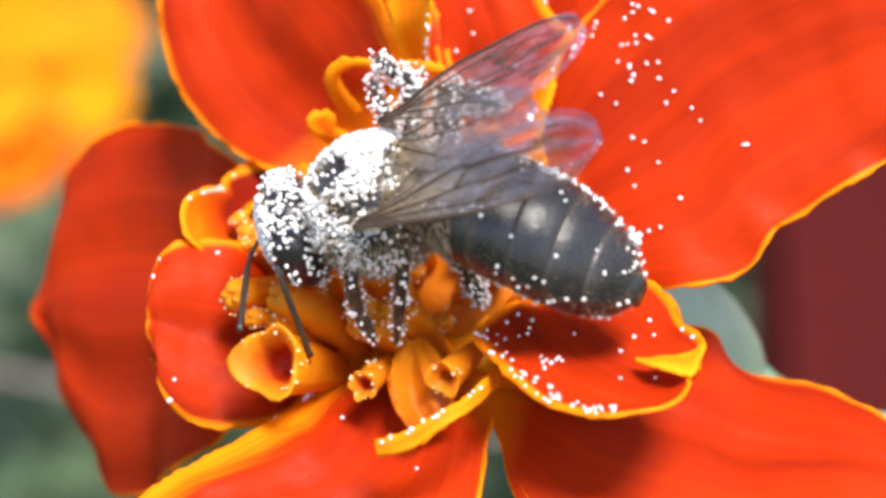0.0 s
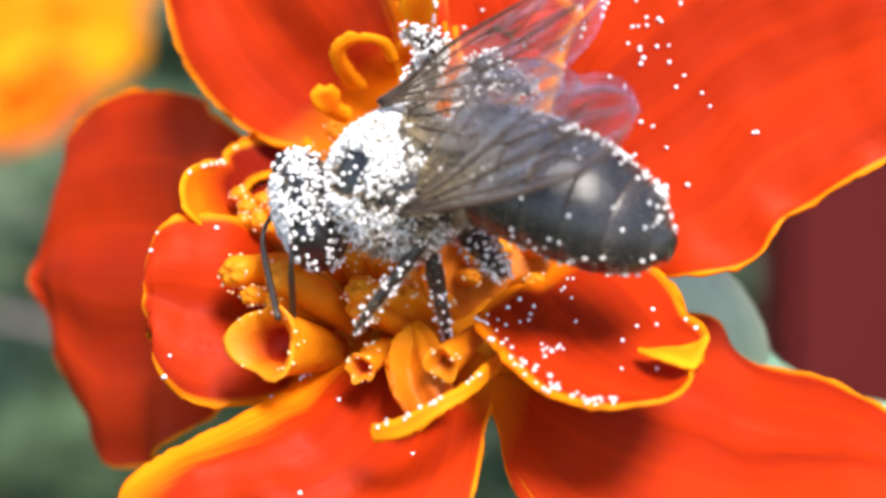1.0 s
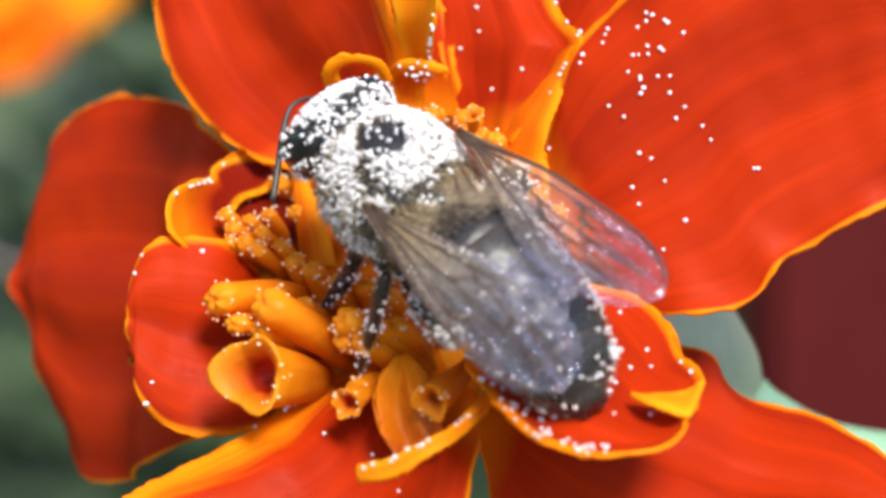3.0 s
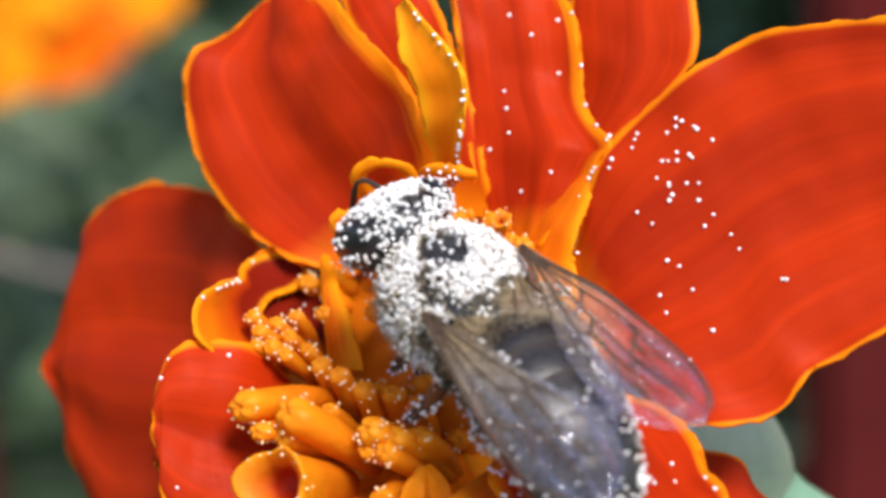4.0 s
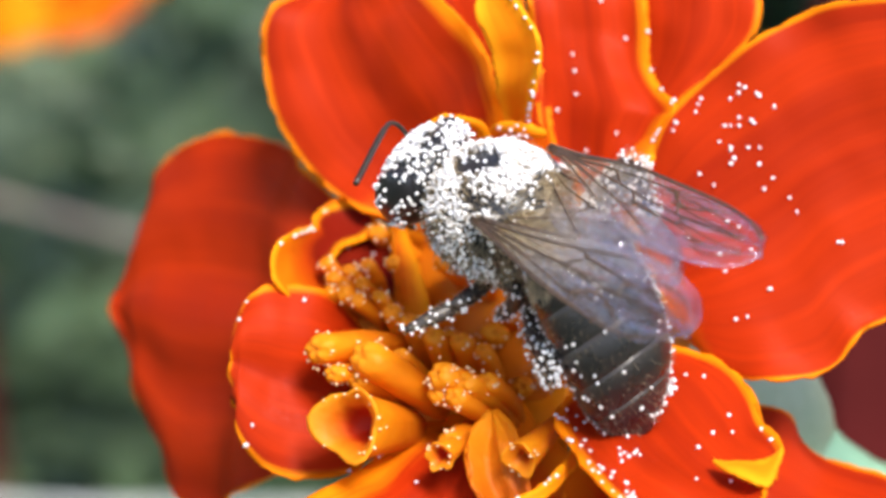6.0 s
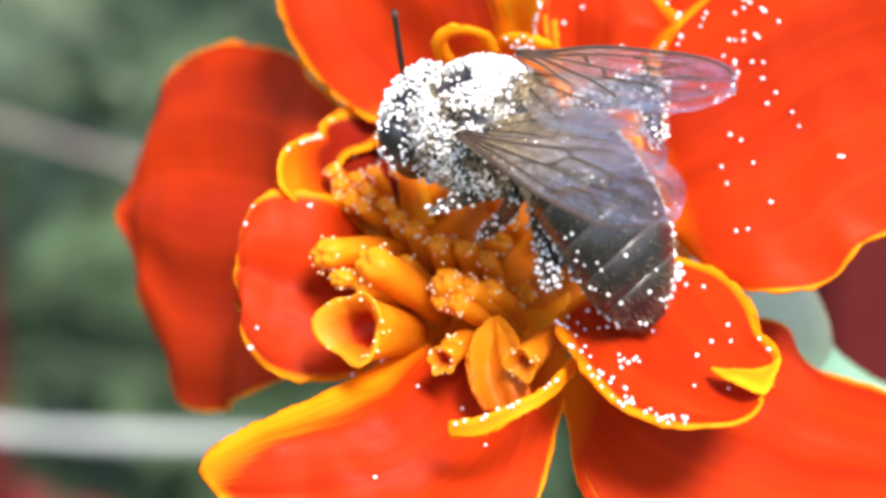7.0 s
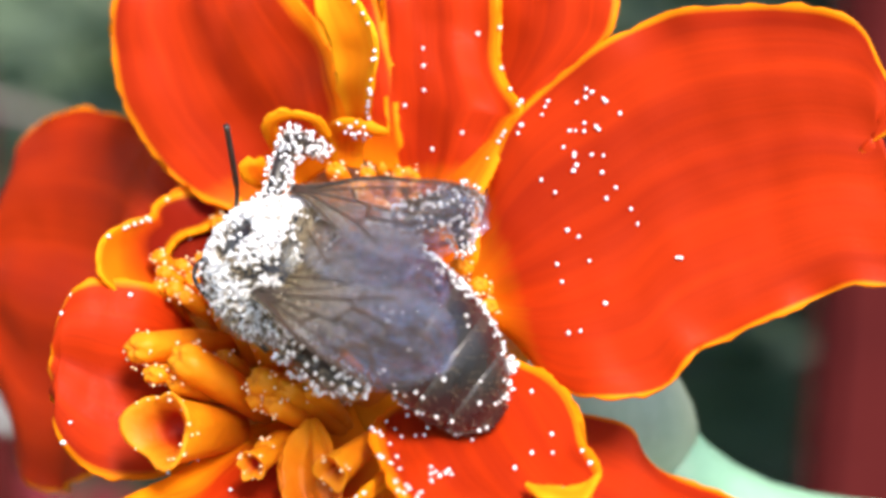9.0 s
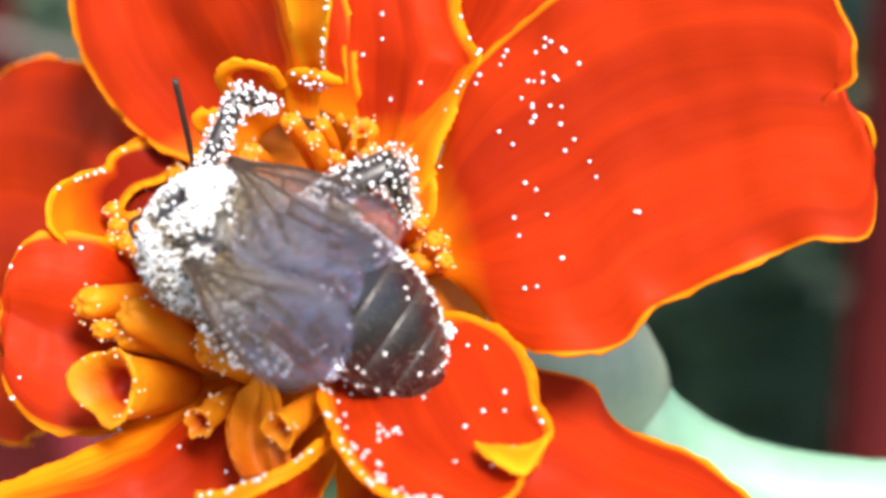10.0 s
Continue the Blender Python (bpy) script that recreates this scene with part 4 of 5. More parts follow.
def build_thorax():
    rx, ry, rz = 2.35, 2.25, 2.05
    v, f = hull(dome(rx, ry, rz, 0, 0, 22))
    body = part("thorax", v, f, CUTICLE, bee, "black hairy thorax thick with white pollen")
    v, f = hull(dome(0.5, 1.05, 0.38, -1.85, 1.05, 10), 18)
    part("scutellum", v, f, CUTICLE, body)

    def sample(rng):
        return on_body(rx, ry, rz, (0, 0, 0), ball(rng))

    def keep(p, n):
        if math.hypot((p[0] - 0.72) / 0.90, p[1] / 0.80) < 1 + 0.6 * lumps(p[0] * 2.1, p[1] * 2.1, 4.0) and p[2] > 0:
            return 0.02
        if p[0] < -1.15 and p[1] > -1.35:
            return 0.06
        if p[0] > 1.75:
            return 0.06
        top = 0.22 + 0.62 * max(0.0, n[2]) + 0.9 * max(0.0, -n[1]) + 0.5 * max(0.0, -n[0])
        if n[1] > 0.35:
            top *= 0.8
        patch = 0.72 + 1.4 * lumps(p[0] * 1.1, p[1] * 1.1, p[2] * 1.1 + 5) + 0.5 * lumps(p[0] * 3, p[1] * 3, p[2] * 3)
        if n[2] > 0.2 and p[1] < 0.9:
            patch = max(patch, 0.8)
        return max(0.02, min(1.0, top * patch * 1.5))

    roots, normals, lengths = [], [], []
    for _ in range(5200):
        p, n = sample(RNG)
        if math.hypot((p[0] - 0.72) / 0.86, p[1] / 0.74) < 1 and p[2] > 0:
            continue
        roots.append(p), normals.append(n), lengths.append(RNG.uniform(0.25, 0.55) * (1.25 if n[1] > 0.3 else 1.0))
    hairs("thorax_hair", roots, normals, lengths, RNG, body, "pale tan hair on the sides of the thorax", radius=0.02)
    dust("thorax_pollen", sample, 11500, RNG, body, "white round pollen grains caught in the hair", keep=keep, proud=0.32)
    return body


def build_head():
    """The head hangs from the neck, its face turned down."""
    rx, ry, rz = 1.15, 2.1, 1.85
    centre = (1.05, 0, -0.75)
    head = part("head", *hull(dome(rx, ry, rz, centre[0], centre[2], 18)), CUTICLE, bee, "black pollen-dusted head")
    for side in (1, -1):
        rows = dome(0.82, 0.58, 1.35, 0, 0, 14)
        v, f = hull(rows, 18)
        v = [(p[0] + (centre[0] + 0.25) * K, p[1] + side * 1.53 * K, p[2] + (centre[2] + 0.1) * K) for p in v]
        part("eye", v, f, EYE, head, "large dark oval compound eye")
    for side in (1, -1):
        pts = spline([(0, 0, 0), (0.55, side * 0.25, 0.2), (1.15, side * 0.5, 0.15), (1.55, side * 0.6, -0.55), (1.95, side * 0.62, -3.5)], 22)
        radii = [0.085 if i < 9 else 0.115 for i in range(22)]
        v, f = tube(pts * K, [r * K for r in radii], 8)
        ANTENNAE.append(part("antenna", v, f, LEG, head, "thin dark elbowed antenna"))
    v, f = tube(spline([(centre[0] + 0.5, 0, centre[2] - 1.2), (centre[0] + 0.75, 0, centre[2] - 1.9), (centre[0] + 0.4, 0, centre[2] - 2.6)], 8) * K, [0.55 * K, 0.5 * K, 0.46 * K, 0.4 * K, 0.33 * K, 0.26 * K, 0.2 * K, 0.1 * K], 10)
    part("mouthparts", v, f, LEG, head)

    def sample(rng):
        return on_body(rx, ry, rz, centre, ball(rng))

    def keep(p, n):
        if abs(p[1]) > 1.25 and -1.2 < p[2] - centre[2] < 1.2:
            return 0.05
        if n[0] < -0.2 and n[2] < 0.6:
            return 0.05
        if abs(p[2] - centre[2] - 1.0) < 0.28 and p[0] < centre[0] + 0.6:
            return 0.12
        side = 1.15 if p[1] < 0.4 else 0.85
        return max(0.04, min(1.0, side * (0.65 + 1.4 * lumps(p[0] * 1.2, p[1] * 1.2, p[2] * 1.2) + 0.5 * lumps(p[0] * 3, p[1] * 3, p[2] * 3))))

    roots, normals, lengths = [], [], []
    for _ in range(700):
        p, n = sample(RNG)
        if abs(p[1]) > 1.3:
            continue
        roots.append(p), normals.append(n), lengths.append(RNG.uniform(0.15, 0.35))
    hairs("head_hair", roots, normals, lengths, RNG, head, "", radius=0.015)
    specks = []
    for side, count in ((1, 120), (-1, 120)):
        for _ in range(count):
            p, n = on_body(0.82, 0.58, 1.35, (centre[0] + 0.25, side * 1.53, centre[2] + 0.1), ball(RNG))
            if n[2] > 0.1 - 0.9 * abs(n[0]):
                specks.append((p + n * 0.05) * K)
    grains("eye_pollen", specks, [RNG.uniform(*GRAIN) * K for _ in specks], POLLEN, head, "")
    dust("head_pollen", sample, 3600, RNG, head, "white round pollen grains", keep=keep, proud=0.22)
    return head


SEGMENTS = ((0.0, 0.9), (0.9, 2.3), (2.3, 3.7), (3.7, 5.0), (5.0, 6.2), (6.2, 7.4))


def girth(s):
    """Half width of the abdomen at s units behind the waist."""
    u = max(0.0, min(1.0, s / 7.4))
    front = 1 - 0.42 * max(0.0, 1 - u / 0.33) ** 2
    rear = math.sqrt(max(0.0, 1 - max(0.0, (u - 0.52) / 0.485) ** 2.3))
    return max(0.12, 2.14 * front * rear)


def droop(s):
    return -0.042 * s * s


def build_abdomen():
    """Overlapping plates in a row behind the waist, at whose joint the abdomen bends."""
    thing = part("abdomen", *hull([(-s, droop(s), max(0.08, girth(s) * 0.93), max(0.08, girth(s) * 0.74)) for s in np.linspace(-0.3, 7.2, 24)], 26), CUTICLE, bee, "black shining banded abdomen")
    for a, b in SEGMENTS:
        rows, band = [], []
        for i, s in enumerate(np.linspace(a - 0.05, b + 0.16, 9)):
            u = i / 8
            swell = 0.02 + 0.07 * math.sin(math.pi * min(1, u * 1.1)) - (0.06 if u == 1 else 0)
            rows.append((-s, droop(s), max(0.1, girth(min(s, 7.33)) + swell), max(0.08, (girth(min(s, 7.33)) + swell) * 0.81)))
            band += [u] * 28
        v, f = hull(rows, 28)
        part("tergite", v, f, ABDOMEN, thing, "", {"band": band})
    roots, normals, lengths = [], [], []

    def sample(rng):
        s = rng.uniform(0.1, 7.3)
        a = rng.uniform(0, 2 * math.pi)
        w = girth(s)
        n = np.array((-0.15 + (0.8 if s > 6.9 else 0) * -1, math.cos(a), math.sin(a)))
        return np.array((-s, w * math.cos(a), droop(s) + 0.81 * w * math.sin(a))), n / np.linalg.norm(n)

    for _ in range(1700):
        p, n = sample(RNG)
        seg = min((-p[0] - a) % 1.4 if -p[0] > a else 9.0 for a, b in SEGMENTS)
        if -p[0] > 1.2 and seg > 0.42 and n[2] > -0.2 and RNG.random() < 0.9:
            continue
        roots.append(p), normals.append(n), lengths.append(RNG.uniform(0.12, 0.3) if -p[0] > 0.9 else RNG.uniform(0.3, 0.6))
    hairs("abdomen_hair", roots, normals, lengths, RNG, thing, "", lean=(-0.9, 0, 0), radius=0.013, material=BROWN_HAIR)
    tuft = [(p, n) for p, n in (sample(RNG) for _ in range(9000)) if -p[0] < 1.7 and n[2] > -0.3]
    hairs("waist_hair", [p for p, n in tuft], [n for p, n in tuft], [RNG.uniform(0.3, 0.6) for _ in tuft], RNG, thing, "golden tan hair on the front of the abdomen", lean=(-0.5, 0, 0), radius=0.016)

    def keep(p, n):
        patch = 0.6 + 0.9 * lumps(p[0] * 0.8, p[1] * 1.2, p[2] * 1.2)
        if n[2] < -0.3:
            return 0.18 * patch
        if n[1] < -0.62:
            return (0.9 * patch + 0.1) * (1.0 if p[0] > -4.5 else 0.6)
        if p[0] < -6.9:
            return 0.22
        return 0.07 * max(0.0, patch) ** 3

    dust("abdomen_pollen", sample, 2200, RNG, thing, "white pollen grains scattered along the flanks and tip", keep=keep, proud=0.12)
    cluster = [np.array((-6.7, -1.4, -1.45)) + 0.34 * ball(RNG) * RNG.random() for _ in range(26)]
    grains("pollen_lump", [c * K for c in cluster], [0.11 * K] * 26, POLLEN, thing, "clump of white pollen near the tip")
    return thing


def wing_outline(u, length, breadth, fore):
    """Front and rear edge of a wing at u of its length."""
    if fore:
        front = 0.10 * breadth * math.sin(math.pi * u) + 0.05 * breadth
        rear = -breadth * (0.10 + 0.90 * math.sin(math.pi * 0.5 * min(1, u / 0.72)) ** 1.5)
        if u > 0.72:
            k = (u - 0.72) / 0.28
            round_off = math.sqrt(max(0.0, 1 - k ** 2.4))
            mid = -0.42 * breadth
            front, rear = mid + (front - mid) * round_off, mid + (rear - mid) * round_off
        return front, rear
    front = 0.12 * breadth * math.sin(math.pi * u)
    rear = -breadth * (0.34 + 0.66 * math.sin(math.pi * 0.5 * min(1, u / 0.5)))
    if u > 0.6:
        k = (u - 0.6) / 0.4
        round_off = math.sqrt(max(0.0, 1 - k ** 2.2))
        mid = -0.35 * breadth
        front, rear = mid + (front - mid) * round_off, mid + (rear - mid) * round_off
    return front, rear


def build_wing(name, side, length, breadth, fore):
    """The wing runs backwards from its hinge; its front edge lies outward."""
    nu, nv = 34, 25

    def at(u, v):
        front, rear = wing_outline(u, length, breadth, fore)
        y = front + (rear - front) * v
        z = (0.05 * math.sin(v * 9 + u * 3) + 0.10 * math.sin(v * 21 + 5 * u) * max(0.0, u - 0.35) * 1.6) * min(1, u * 3) + 0.10 * lumps(u * 5, v * 4, length) - 0.10 * breadth * (v - 0.3) * u
        return np.array((-u * length, side * y, z)) * K

    verts = [at(i / (nu - 1), j / (nv - 1)) for i in range(nu) for j in range(nv)]
    wing = part(name, verts, quads(nu, nv), WING, bee, "clear smoky wing with brown veins", {"along": [i / (nu - 1) for i in range(nu) for j in range(nv)], "across": [j / (nv - 1) for i in range(nu) for j in range(nv)]}, thick=0.012 * K)
    lines = [[(0.0, 0.3), (0.3, 0.03), (0.62, 0.02), (0.86, 0.04), (0.97, 0.18)], [(0.0, 0.5), (0.3, 0.22), (0.55, 0.12), (0.75, 0.06)],
             [(0.02, 0.6), (0.25, 0.45), (0.45, 0.42), (0.68, 0.40), (0.9, 0.45)], [(0.02, 0.7), (0.25, 0.72), (0.42, 0.74), (0.6, 0.86)],
             [(0.3, 0.22), (0.36, 0.44)], [(0.42, 0.42), (0.47, 0.62), (0.42, 0.74)], [(0.55, 0.12), (0.60, 0.27), (0.70, 0.25), (0.80, 0.09)],
             [(0.60, 0.27), (0.62, 0.41)], [(0.47, 0.62), (0.66, 0.58), (0.80, 0.66)], [(0.68, 0.40), (0.66, 0.58)], [(0.02, 0.85), (0.2, 0.93), (0.36, 0.95)]]
    # not veins: dark tubes that draw the shaded streaks of the outer folds
    lines += [[(0.52 + 0.05 * k, 0.16 + 0.125 * k), (0.72 + 0.03 * k, 0.22 + 0.12 * k), (0.90 + 0.01 * k, 0.30 + 0.09 * k)] for k in range(6)]
    if not fore:
        lines = [[(0.0, 0.3), (0.4, 0.05), (0.75, 0.02), (0.95, 0.2)], [(0.02, 0.5), (0.35, 0.4), (0.7, 0.35)], [(0.02, 0.7), (0.3, 0.75), (0.5, 0.85)], [(0.35, 0.4), (0.36, 0.75)]]
    for k, line in enumerate(lines):
        pts = spline([(u, v, 0) for u, v in line], 14)
        thick = (0.12 if k == 0 else 0.068 if k < 11 else 0.045) if fore else 0.05
        path = [at(u, v) + np.array((0, 0, 0.012 * K)) for u, v, _ in pts]
        v_, f_ = tube(path, [thick * K * (1 - 0.55 * i / 13) for i in range(14)], 6, 0.6)
        part("vein_or_fold_streak", v_, f_, VEIN_AND_FOLD, wing)
    return wing


def build_leg(name, segments, label, dusty=1.0):
    """A jointed leg from its hip at the origin: rows of (end point, radius at start, radius at end, name).

    Returns the thigh, the knee's place and axis, and the pieces below the knee.
    """
    leg, shin = None, []
    start = np.zeros(3)
    for end, r0, r1, piece in segments:
        end = np.array(end, float)
        pts = spline([start, (start + end) / 2 + (0, 0, 0.08), end], 12)
        radii = [(r0 + (r1 - r0) * i / 11) * (0.72 + 0.42 * math.sin(math.pi * (0.12 + 0.8 * i / 11))) for i in range(12)]
        v, f = tube(pts * K, [r * K for r in radii], 12, 0.72)
        made = part(name if leg is None else piece, v, f, LEG, leg or bee, label if leg is None else "")
        below = leg is not None
        leg = leg or made
        roots, normals, lengths, places = [], [], [], []
        furry = 1.7 if name == "hindleg" else 1.0
        for _ in range(260 if name == "hindleg" else 130):
            i = RNG.randrange(12)
            d = ball(RNG)
            roots.append(pts[i] + d * radii[i] * 0.8), normals.append(d), lengths.append(RNG.uniform(0.12, 0.3) * furry)
        fur = hairs("leg_hair", roots, normals, lengths, RNG, leg, "", radius=0.012)
        for _ in range(int(dusty * (80 if name == "hindleg" else 50) * np.linalg.norm(end - start) / 2)):
            i = RNG.randrange(12)
            d = ball(RNG)
            places.append((pts[i] + d * (radii[i] + 0.08 + 0.14 * (dusty > 1) * RNG.random())) * K)
        grit = grains("leg_pollen", places, [RNG.uniform(*GRAIN) * K for _ in places], POLLEN, leg, "")
        if below:
            shin += [made, fur, grit]
        start = end
    knee, ankle = Vector(segments[0][0]), Vector(segments[1][0])
    return leg, knee * K, knee.cross(ankle - knee).normalized(), shin


ANTENNAE = []
thorax = build_thorax()
head = build_head()
abdomen = build_abdomen()
WINGS = {}
for key, side in (("left", 1), ("right", -1)):
    WINGS["fore", key] = build_wing("forewing", side, 9.4, 3.0, True)
    WINGS["hind", key] = build_wing("hindwing", side, 6.8, 2.6, False)
LEGS = {
    ("front", "left"): build_leg("foreleg", [((0.5, 1.3, -1.0), .3, .34, "femur"), ((1.2, 1.9, -2.4), .28, .30, "tibia"), ((1.7, 2.2, -4.1), .32, .14, "tarsus")], "dark hairy bent foreleg", 0.6),
    ("front", "right"): build_leg("foreleg", [((0.7, -2.0, -1.3), .3, .36, "femur"), ((2.0, -3.0, -3.1), .32, .34, "tibia"), ((1.0, -4.2, -3.7), .40, .22, "tarsus")], "raised foreleg thick with white pollen", 3.0),
    ("mid", "left"): build_leg("midleg", [((-0.2, 1.7, -0.8), .32, .36, "femur"), ((0.1, 2.3, -2.8), .30, .30, "tibia"), ((0.4, 2.6, -4.8), .30, .13, "tarsus")], "dark hairy bent middle leg", 0.6),
    ("mid", "right"): build_leg("midleg", [((-0.2, -1.7, -0.8), .32, .36, "femur"), ((0.1, -2.3, -2.8), .30, .30, "tibia"), ((0.4, -2.6, -4.8), .30, .13, "tarsus")], "dark hairy bent middle leg dusted white", 1.2),
    ("hind", "left"): build_leg("hindleg", [((-1.0, 1.9, -0.3), .34, .4, "femur"), ((-2.2, 2.5, -2.6), .38, .68, "tibia"), ((-3.0, 2.4, -4.6), .56, .2, "tarsus")], "broad dark hind leg dusted with pollen", 1.1),
    ("hind", "right"): build_leg("hindleg", [((-1.0, -1.9, -0.3), .34, .4, "femur"), ((-2.2, -2.5, -2.6), .38, .66, "tibia"), ((-2.8, -4.1, -1.6), .62, .3, "tarsus")], "broad folded hind leg fringed with white pollen", 1.8),
}


def seat(x, y, z, rx, ry, rz):
    """World pose of the bee from units and degrees in the blossom's space."""
    return TILT @ pose(x * K, y * K, z * K, rx, ry, rz)


def joint(x, y, z, rx=0, ry=0, rz=0):
    return pose(x * K, y * K, z * K, rx, ry, rz)


def motions():
    walk(bee, [(t, seat(*row)) for t, *row in [
        (0.0, -1.31, -5.30, -2.25, -57.46, 2.57, 149.26),
        (0.5, -0.43, -5.38, -2.46, -62.05, 15.67, 152.49),
        (1.0, -0.56, -5.50, -2.27, -69.20, 19.73, 154.01),
        (1.5, -0.81, -4.94, -1.91, -61.12, -11.39, 158.31),
        (2.0, -1.29, -4.74, -1.27, -48.46, -23.54, 156.12),
        (2.5, -1.13, -4.52, -1.14, -50.21, -38.64, 158.42),
        (4.0, 0.71, -4.67, -1.23, -38.26, -38.38, 149.54),
        (4.5, -0.05, -4.71, -0.51, -41.15, -44.06, 149.20),
        (5.0, -0.48, -5.53, 0.06, -31.81, -37.01, 148.57),
        (6.5, -0.21, -4.78, 0.06, -40.96, -13.01, 146.97),
        (7.0, -0.95, -4.85, -0.14, -42.22, -6.18, 147.88),
        (7.5, -1.17, -4.79, -0.44, -47.80, -3.18, 150.55),
        (8.0, -1.60, -4.51, -1.36, -53.78, 3.45, 151.30),
        (8.5, -1.62, -4.56, -1.59, -57.65, 5.88, 151.89),
        (9.0, -1.41, -4.33, -1.79, -50.55, 10.15, 150.22),
        (9.5, -1.79, -4.72, -2.15, -53.74, 6.25, 148.86),
        (10.0, -1.84, -4.51, -2.40, -46.94, 8.52, 153.76),
    ]])
    # seconds, bend down and sideways at the waist, and twist, in degrees
    walk(abdomen, [(t, joint(-2.3, 0, 0.3, c, a, b)) for t, a, b, c in [
        (0.0, -19.5, -15.5, 7.8),
        (0.5, -6.0, -32.1, 10.8),
        (1.0, -6.0, -36.8, 15.3),
        (1.5, 5.7, -29.3, 8.6),
        (2.0, -3.4, -16.7, 6.6),
        (2.5, 3.3, -4.2, 0.6),
        (4.0, 17.0, -19.5, -4.4),
        (4.5, 3.3, -1.9, -4.2),
        (5.0, -7.1, -2.4, 0.9),
        (6.5, -45.7, -13.8, 13.6),
        (7.0, -40.6, -17.2, 15.4),
        (7.5, -37.8, -22.5, 13.5),
        (8.0, -41.8, -23.9, 11.6),
        (8.5, -43.6, -32.3, 11.8),
        (9.0, -46.1, -24.1, 8.1),
        (9.5, -48.7, -15.9, 4.5),
        (10.0, -49.3, -14.9, -1.9),
    ]])
    # seconds, the neck's place, nod and turn of the head
    walk(head, [(t, joint(x, y, z, 0, nod, turn)) for t, x, y, z, nod, turn in [
        (0, 2.09, -0.06, 0.41, -7.24, 23.69),
        (0.5, 2.16, -0.31, 0.6, -18.25, 12.79),
        (1, 2.08, -0.51, 0.5, -22.01, 5.09),
        (1.5, 2.1, -0.18, 0.24, -19.8, -0.91),
        (2, 1.55, -0.46, 0.12, -17.35, -4.38),
        (2.5, 1.5, -0.4, -0.05, -11.94, -0.6),
        (4, 2.0, -0.26, 0.35, -28.02, -3.66),
        (4.5, 1.82, -0.16, 0.07, -19.73, -0.29),
        (5, 1.8, -0.27, 0.28, -25.35, -2.17),
        (6.5, 2, -0.12, 0.32, -11.71, 4.62),
        (7, 1.84, -0.4, 0.31, 9.44, 4.47),
        (7.5, 1.8, -0.34, 0.12, 17.17, 2.4),
        (8, 1.42, -0.5, -0.3, -3.32, -11.9),
        (8.5, 1.18, -0.66, -0.32, 1.72, -14.95),
        (9, 0.88, -0.85, -0.1, -10.66, -22.76),
        (9.5, 0.82, -0.85, -0.28, -4.88, -23.2),
        (10, 0.74, -1.0, -0.2, -6.98, -31.92),
    ]])
    # seconds, then sweep and lift of the left wing and of the right wing
    beats = [
        (0.0, 0.4, 4.9, 8.4, 15.8),
        (0.5, 11.1, 5.6, 1.9, 9.9),
        (1.0, 14.0, 7.5, -0.2, 9.5),
        (1.5, 9.7, 4.9, 5.4, 15.4),
        (2.0, 18.7, 4.4, 1.5, 9.4),
        (2.5, 12.9, 5.7, 4.6, 9.7),
        (4.0, 17.4, 8.7, -0.4, 9.4),
        (4.5, 9.4, 6.4, 3.9, 10.6),
        (5.0, 12.9, 5.9, 1.0, 9.5),
        (6.5, 17.2, 2.3, -0.2, 4.2),
        (7.0, 21.0, -0.5, -0.9, 6.3),
        (7.5, 20.5, 2.3, -2.3, 8.0),
        (8.0, 25.2, 2.3, -5.5, 6.7),
        (8.5, 27.3, 1.6, -8.1, 8.0),
        (9.0, 33.9, 0.8, -12.6, 3.8),
        (9.5, 31.2, 5.2, -13.1, 6.8),
        (10.0, 44.2, 4.0, -23.6, 1.6),
    ]
    walk(WINGS["fore", "left"], [(t, joint(-0.6, 2.2, 1.68, -6, e, -a)) for t, a, e, b, g in beats])
    walk(WINGS["fore", "right"], [(t, joint(-0.6, -2.2, 1.68, 8, g, b)) for t, a, e, b, g in beats])
    walk(WINGS["hind", "left"], [(t, joint(-1.35, 1.9, 1.3, -6, e + 1, -a + 13)) for t, a, e, b, g in beats])
    walk(WINGS["hind", "right"], [(t, joint(-1.35, -1.9, 1.3, 6, g + 1, b - 13)) for t, a, e, b, g in beats])
    # seconds, then turns of the left and of the right antenna
    for antenna, side, rows in [
        (ANTENNAE[0], 1, [
            (0, 2, -14.6, 67), (0.5, 1.9, -20.2, 59.6), (1, -5.2, -11, 57.8), (1.75, 1.2, 18.7, 60), (2.5, 12, 47.7, 67.9),
            (4.5, 9.3, 45.1, 68.1), (6.5, -11.6, 46.8, 75.4), (7.5, -40.9, 57.6, 86.7), (8, -0.4, 35.8, 92.7), (8.5, 31.1, 15.6, 82.3),
            (9, 54.9, 3.6, 88.9), (9.5, 77.5, -9.9, 90.2), (10, 77.5, -9.9, 90.2),
        ]),
        (ANTENNAE[1], -1, [
            (0, 96.5, 12.4, -3.2), (0.5, 82.7, 14.1, -8), (1, 98.1, 19.2, 8.7), (1.5, 120.2, 3.1, 16.1), (2.5, 124.6, -9, 37.4),
            (3, 89.8, 1.4, 48.3), (3.5, 56.2, 16.2, 51.4), (4, 19.6, 30, 45), (5, 28.1, 41.5, 45.8), (5.38, 45.4, 1, 50.3),
            (5.75, 64.1, -39, 41.5), (6.12, 125.2, -66.9, -12.5), (6.5, -162.5, -44.1, -77.9), (7.25, -158.9, -8.7, -85.9), (8, -160.1, 26.8, -92.5),
            (8.5, -153.1, 26.4, -86.8), (9, -167, 2.7, -81.5), (9.5, -166.2, 2.6, -77.1), (10, -175.9, 9.4, -72.9),
        ]),
    ]:
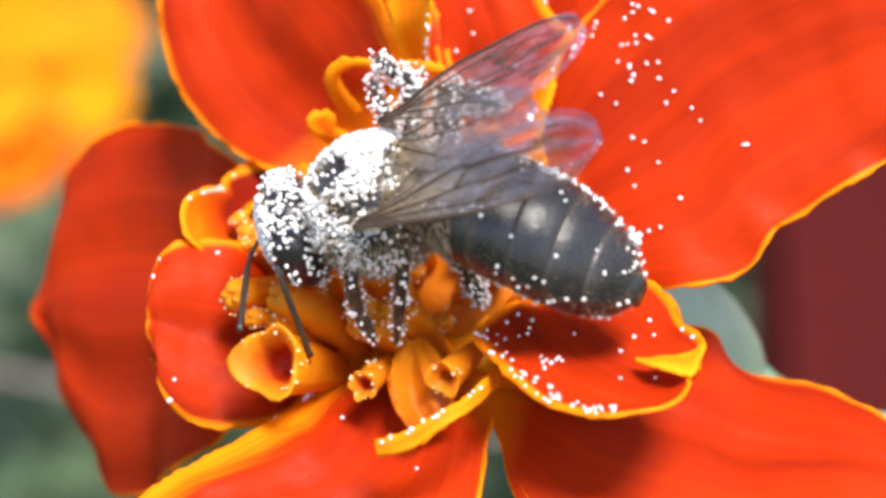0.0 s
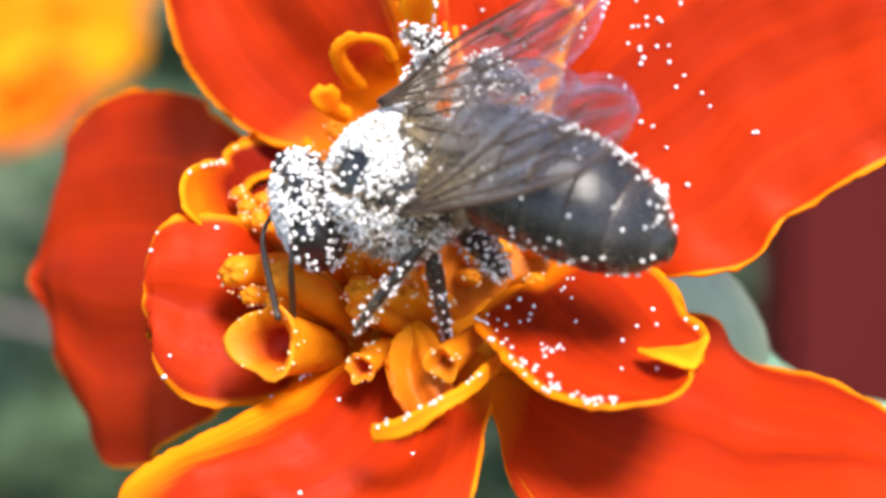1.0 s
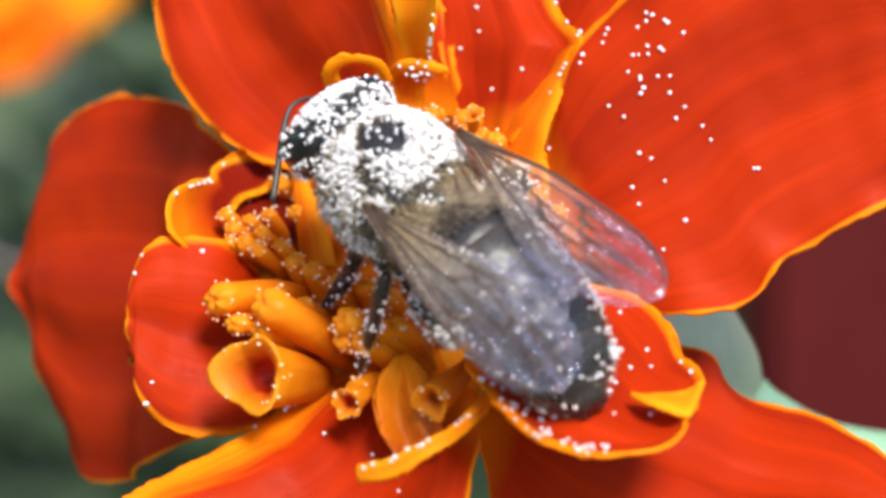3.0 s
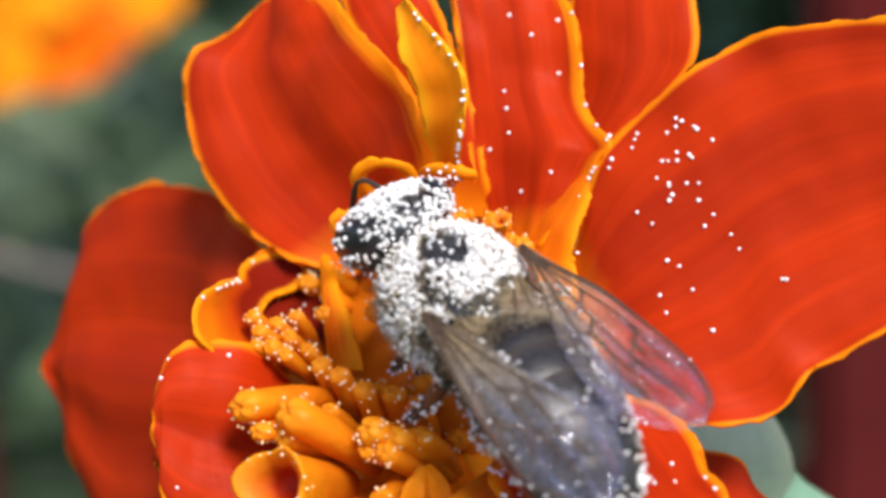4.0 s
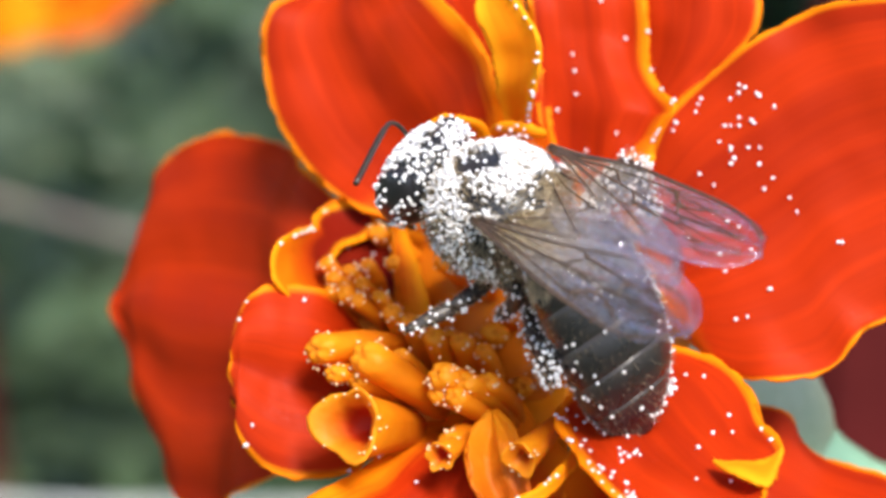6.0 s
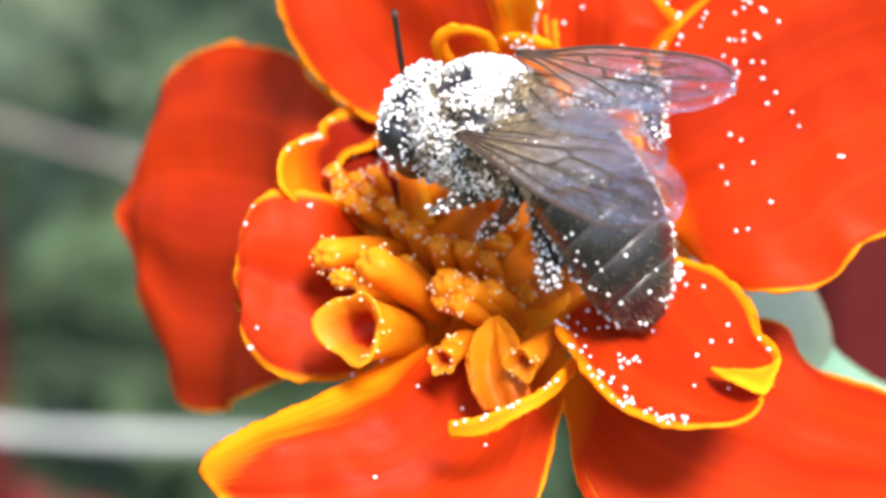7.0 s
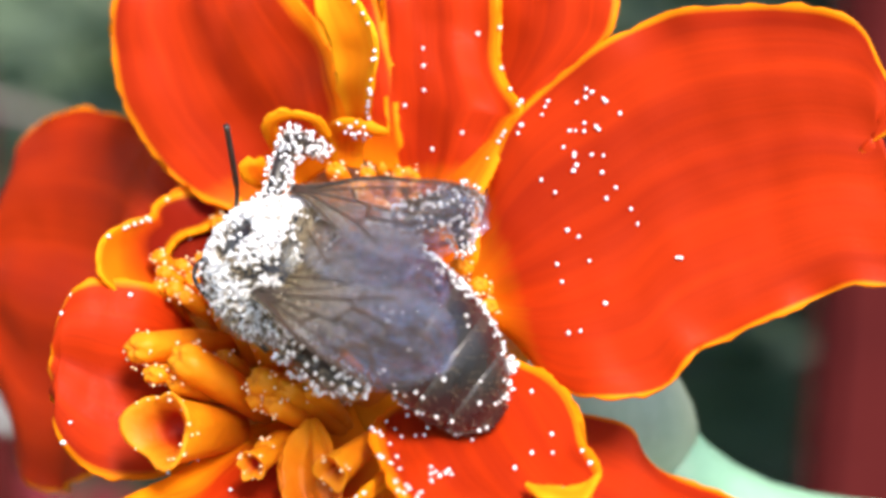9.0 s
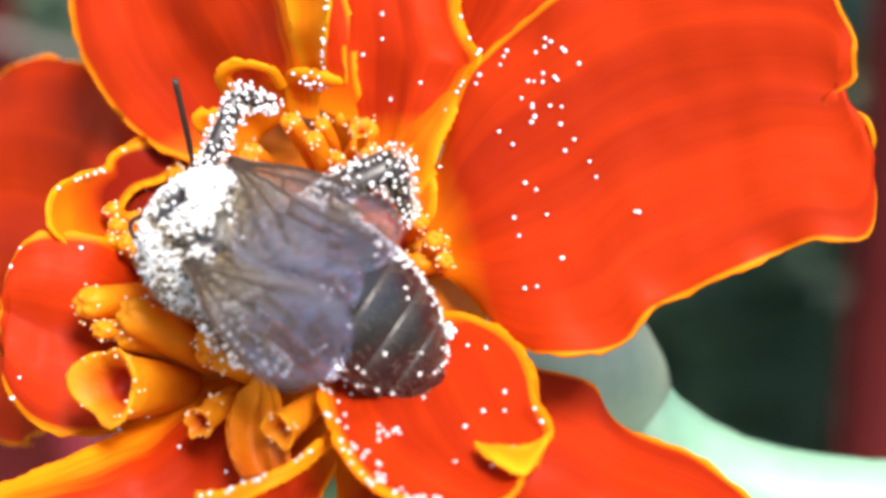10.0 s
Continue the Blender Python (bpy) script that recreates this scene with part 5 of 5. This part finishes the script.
        walk(antenna, [(t, joint(1.95 + 0.6 * min(1, max(0, t - 8)), side * 0.45, -0.6, *turn)) for t, *turn in rows])
    # hips: place, then seconds with turns at the hip and the bend of the knee, in degrees
    for key, place, rows in [
        (("front", "left"), (1.2, 1.0, -1.4), [
            (0, 61.4, -8.4, 30.3, 77.7), (1, 31.9, -19.7, 60.8, 54.1), (2, 0.4, -14.1, 93.3, 30.4), (3, -23.4, 5.5, 118.2, 6.8),
            (4, -39.3, 32.4, 136, -16.9), (4.5, -41.7, 4.4, 133.3, 76.3), (5, -16.5, -21.1, 132.8, 51.8), (6.5, -34, -39.3, 157.3, 76.1),
            (7, -61.3, -49.5, -166.8, 78.4), (7.5, -68.8, -42.3, -148.7, 72.5), (10, -68.8, -42.3, -148.7, 72.5),
        ]),
        (("mid", "left"), (0.1, 1.1, -1.6), [
            (0, 71.6, -22.1, 40.9, 82), (0.25, 83.9, -35.1, 5.4, 70), (0.5, 104.6, -38.4, -36.7, 57.9), (1, 96.6, -34.8, -38.2, 47.1),
            (1.25, 75.9, -34.8, -4.5, 51.6), (1.5, 59.2, -25.7, 25.7, 56.1), (2, 59.8, -4.6, 43.8, 31), (2.5, 33.7, -1.2, 57.3, 17.3),
            (4.5, 43.8, 12.1, 70.1, 79.6), (5, 13.2, 39, 76, 54.5), (7.5, 28.7, 8.7, 70.7, 84.4), (10, 28.7, 8.7, 70.7, 84.4),
        ]),
        (("hind", "left"), (-1.1, 1.1, -1.5), [
            (0, -19.4, -16.4, 156.4, -5.9), (0.5, -17.3, -36.5, -167.8, 89.4), (1, -32.9, -23, -164.5, 85.2), (1.25, -53.6, -42.5, -138.7, 75.4),
            (1.5, -90, -49.2, -97.7, 65.6), (2, -97, -46.4, -87.6, 51), (2.5, -137.1, -25.5, -68.9, 24.7), (4.5, -143.2, -27.8, -66.5, 25.1),
            (5, -144.4, -44.4, -58.4, 23.2), (5.75, -100.8, -56.8, -94, 38.6), (6.5, -52.5, -48.6, -134.3, 54), (7, -34.2, -59.9, -159.3, 56.7),
            (7.5, -51.9, -40.9, -140, 58.2), (8, -58.1, -28.2, -123.7, 62.5), (8.5, -42.8, 1.8, -137.7, 77.7), (9, -31.1, 27.7, -137.7, 80.1),
            (9.5, -27.4, 15.2, -129.7, 80), (10, -35, 39.1, -140.6, 79.7),
        ]),
        (("front", "right"), (1.2, -1.4, -1.0), [
            (0, -170.7, 77.7, -163.3, -66.9), (0.5, -165.3, 65.5, -162.3, -42.2), (1, -92, 59.2, -119, -45), (1.25, -115.2, 42.3, -151.8, -47.5),
            (1.5, -122.3, 21, -170.1, -50.1), (2, -88.8, 22.7, -132.5, -54.3), (2.62, -49.9, 25.5, -130.2, -32.2), (3.25, -10.4, 26.4, -126.4, -10.1),
            (3.88, 29.1, 25, -122.9, 11.9), (4.5, 67.7, 21.8, -121.2, 34), (6.5, 65.2, 8.3, -102.1, 67.8), (7.25, 61.1, -25.9, -96.6, 35.6),
            (8, 47.8, -59, -82.3, 3.5), (8.5, 51.6, -63, -77.6, -21.3), (9, -127, -86.4, 108.7, -49.8), (9.5, -127.5, -81.9, 111.4, -61.3),
            (10, -126.7, -69.2, 97, -56.1),
        ]),
        (("mid", "right"), (0.1, -1.1, -1.6), [
            (0, -70, -20, 19, 0), (0.5, -49, -18, -1, 0), (1, -52, 6, -11, 0), (1.5, -51, -23, 24, 0),
            (2, -37, -4, 6, 0), (2.5, -23, 8, 6, 0), (4, -7, 4, -3, 0), (4.5, -12, 1, 10, 0),
            (5, -27, -2, 11, 0), (6.3, -48, -7, 5, 0), (6.5, -53, -6, 2, 0),
            (7, -27, -21, 6, 0), (7.5, -49, -7, 2, 0),
            (8, -13, -14, 16, 0), (9, -29, -20, 22, 0), (10, -24, -13, 18, 0),
        ]),
        (("hind", "right"), (-1.1, -1.3, -1.2), [
            (0, -174.6, -48.5, 150.9, -45), (0.5, 170.3, -37, 153.7, -58.2), (1, 152, -46.2, 150.2, -48.3), (1.5, 149.4, -58.5, 154.7, -35.2),
            (2, 160.7, -60.1, 154.7, -29.5), (2.5, 152.3, -75.9, 165.3, -21), (4.5, 133.4, -69.4, -160.9, -25.8), (5, -178.6, -58.7, 146.8, -30.3),
            (6.5, 163, -21.8, 143, -52.6), (7, 176.9, -19.5, 128.1, -72.8), (7.5, 167.9, -30.8, 126.4, -64.7), (8, 169.7, -39.2, 109.3, -54.4),
            (8.5, 177, -36.5, 98.9, -62.2), (9, 161.4, 7.5, 104.6, -75.6), (9.5, 169.7, -13, 120.8, -75.7), (10, 178.6, -8, 110.4, -75.1),
        ]),
    ]:
        leg, knee, axis, shin = LEGS[key]
        walk(leg, [(t, joint(*place, *turn)) for t, *turn, bend in rows])
        for piece in shin:
            walk(piece, [(t, Matrix.Translation(knee) @ Matrix.Rotation(radians(bend), 4, axis) @ Matrix.Translation(-knee)) for t, *turn, bend in rows])


motions()
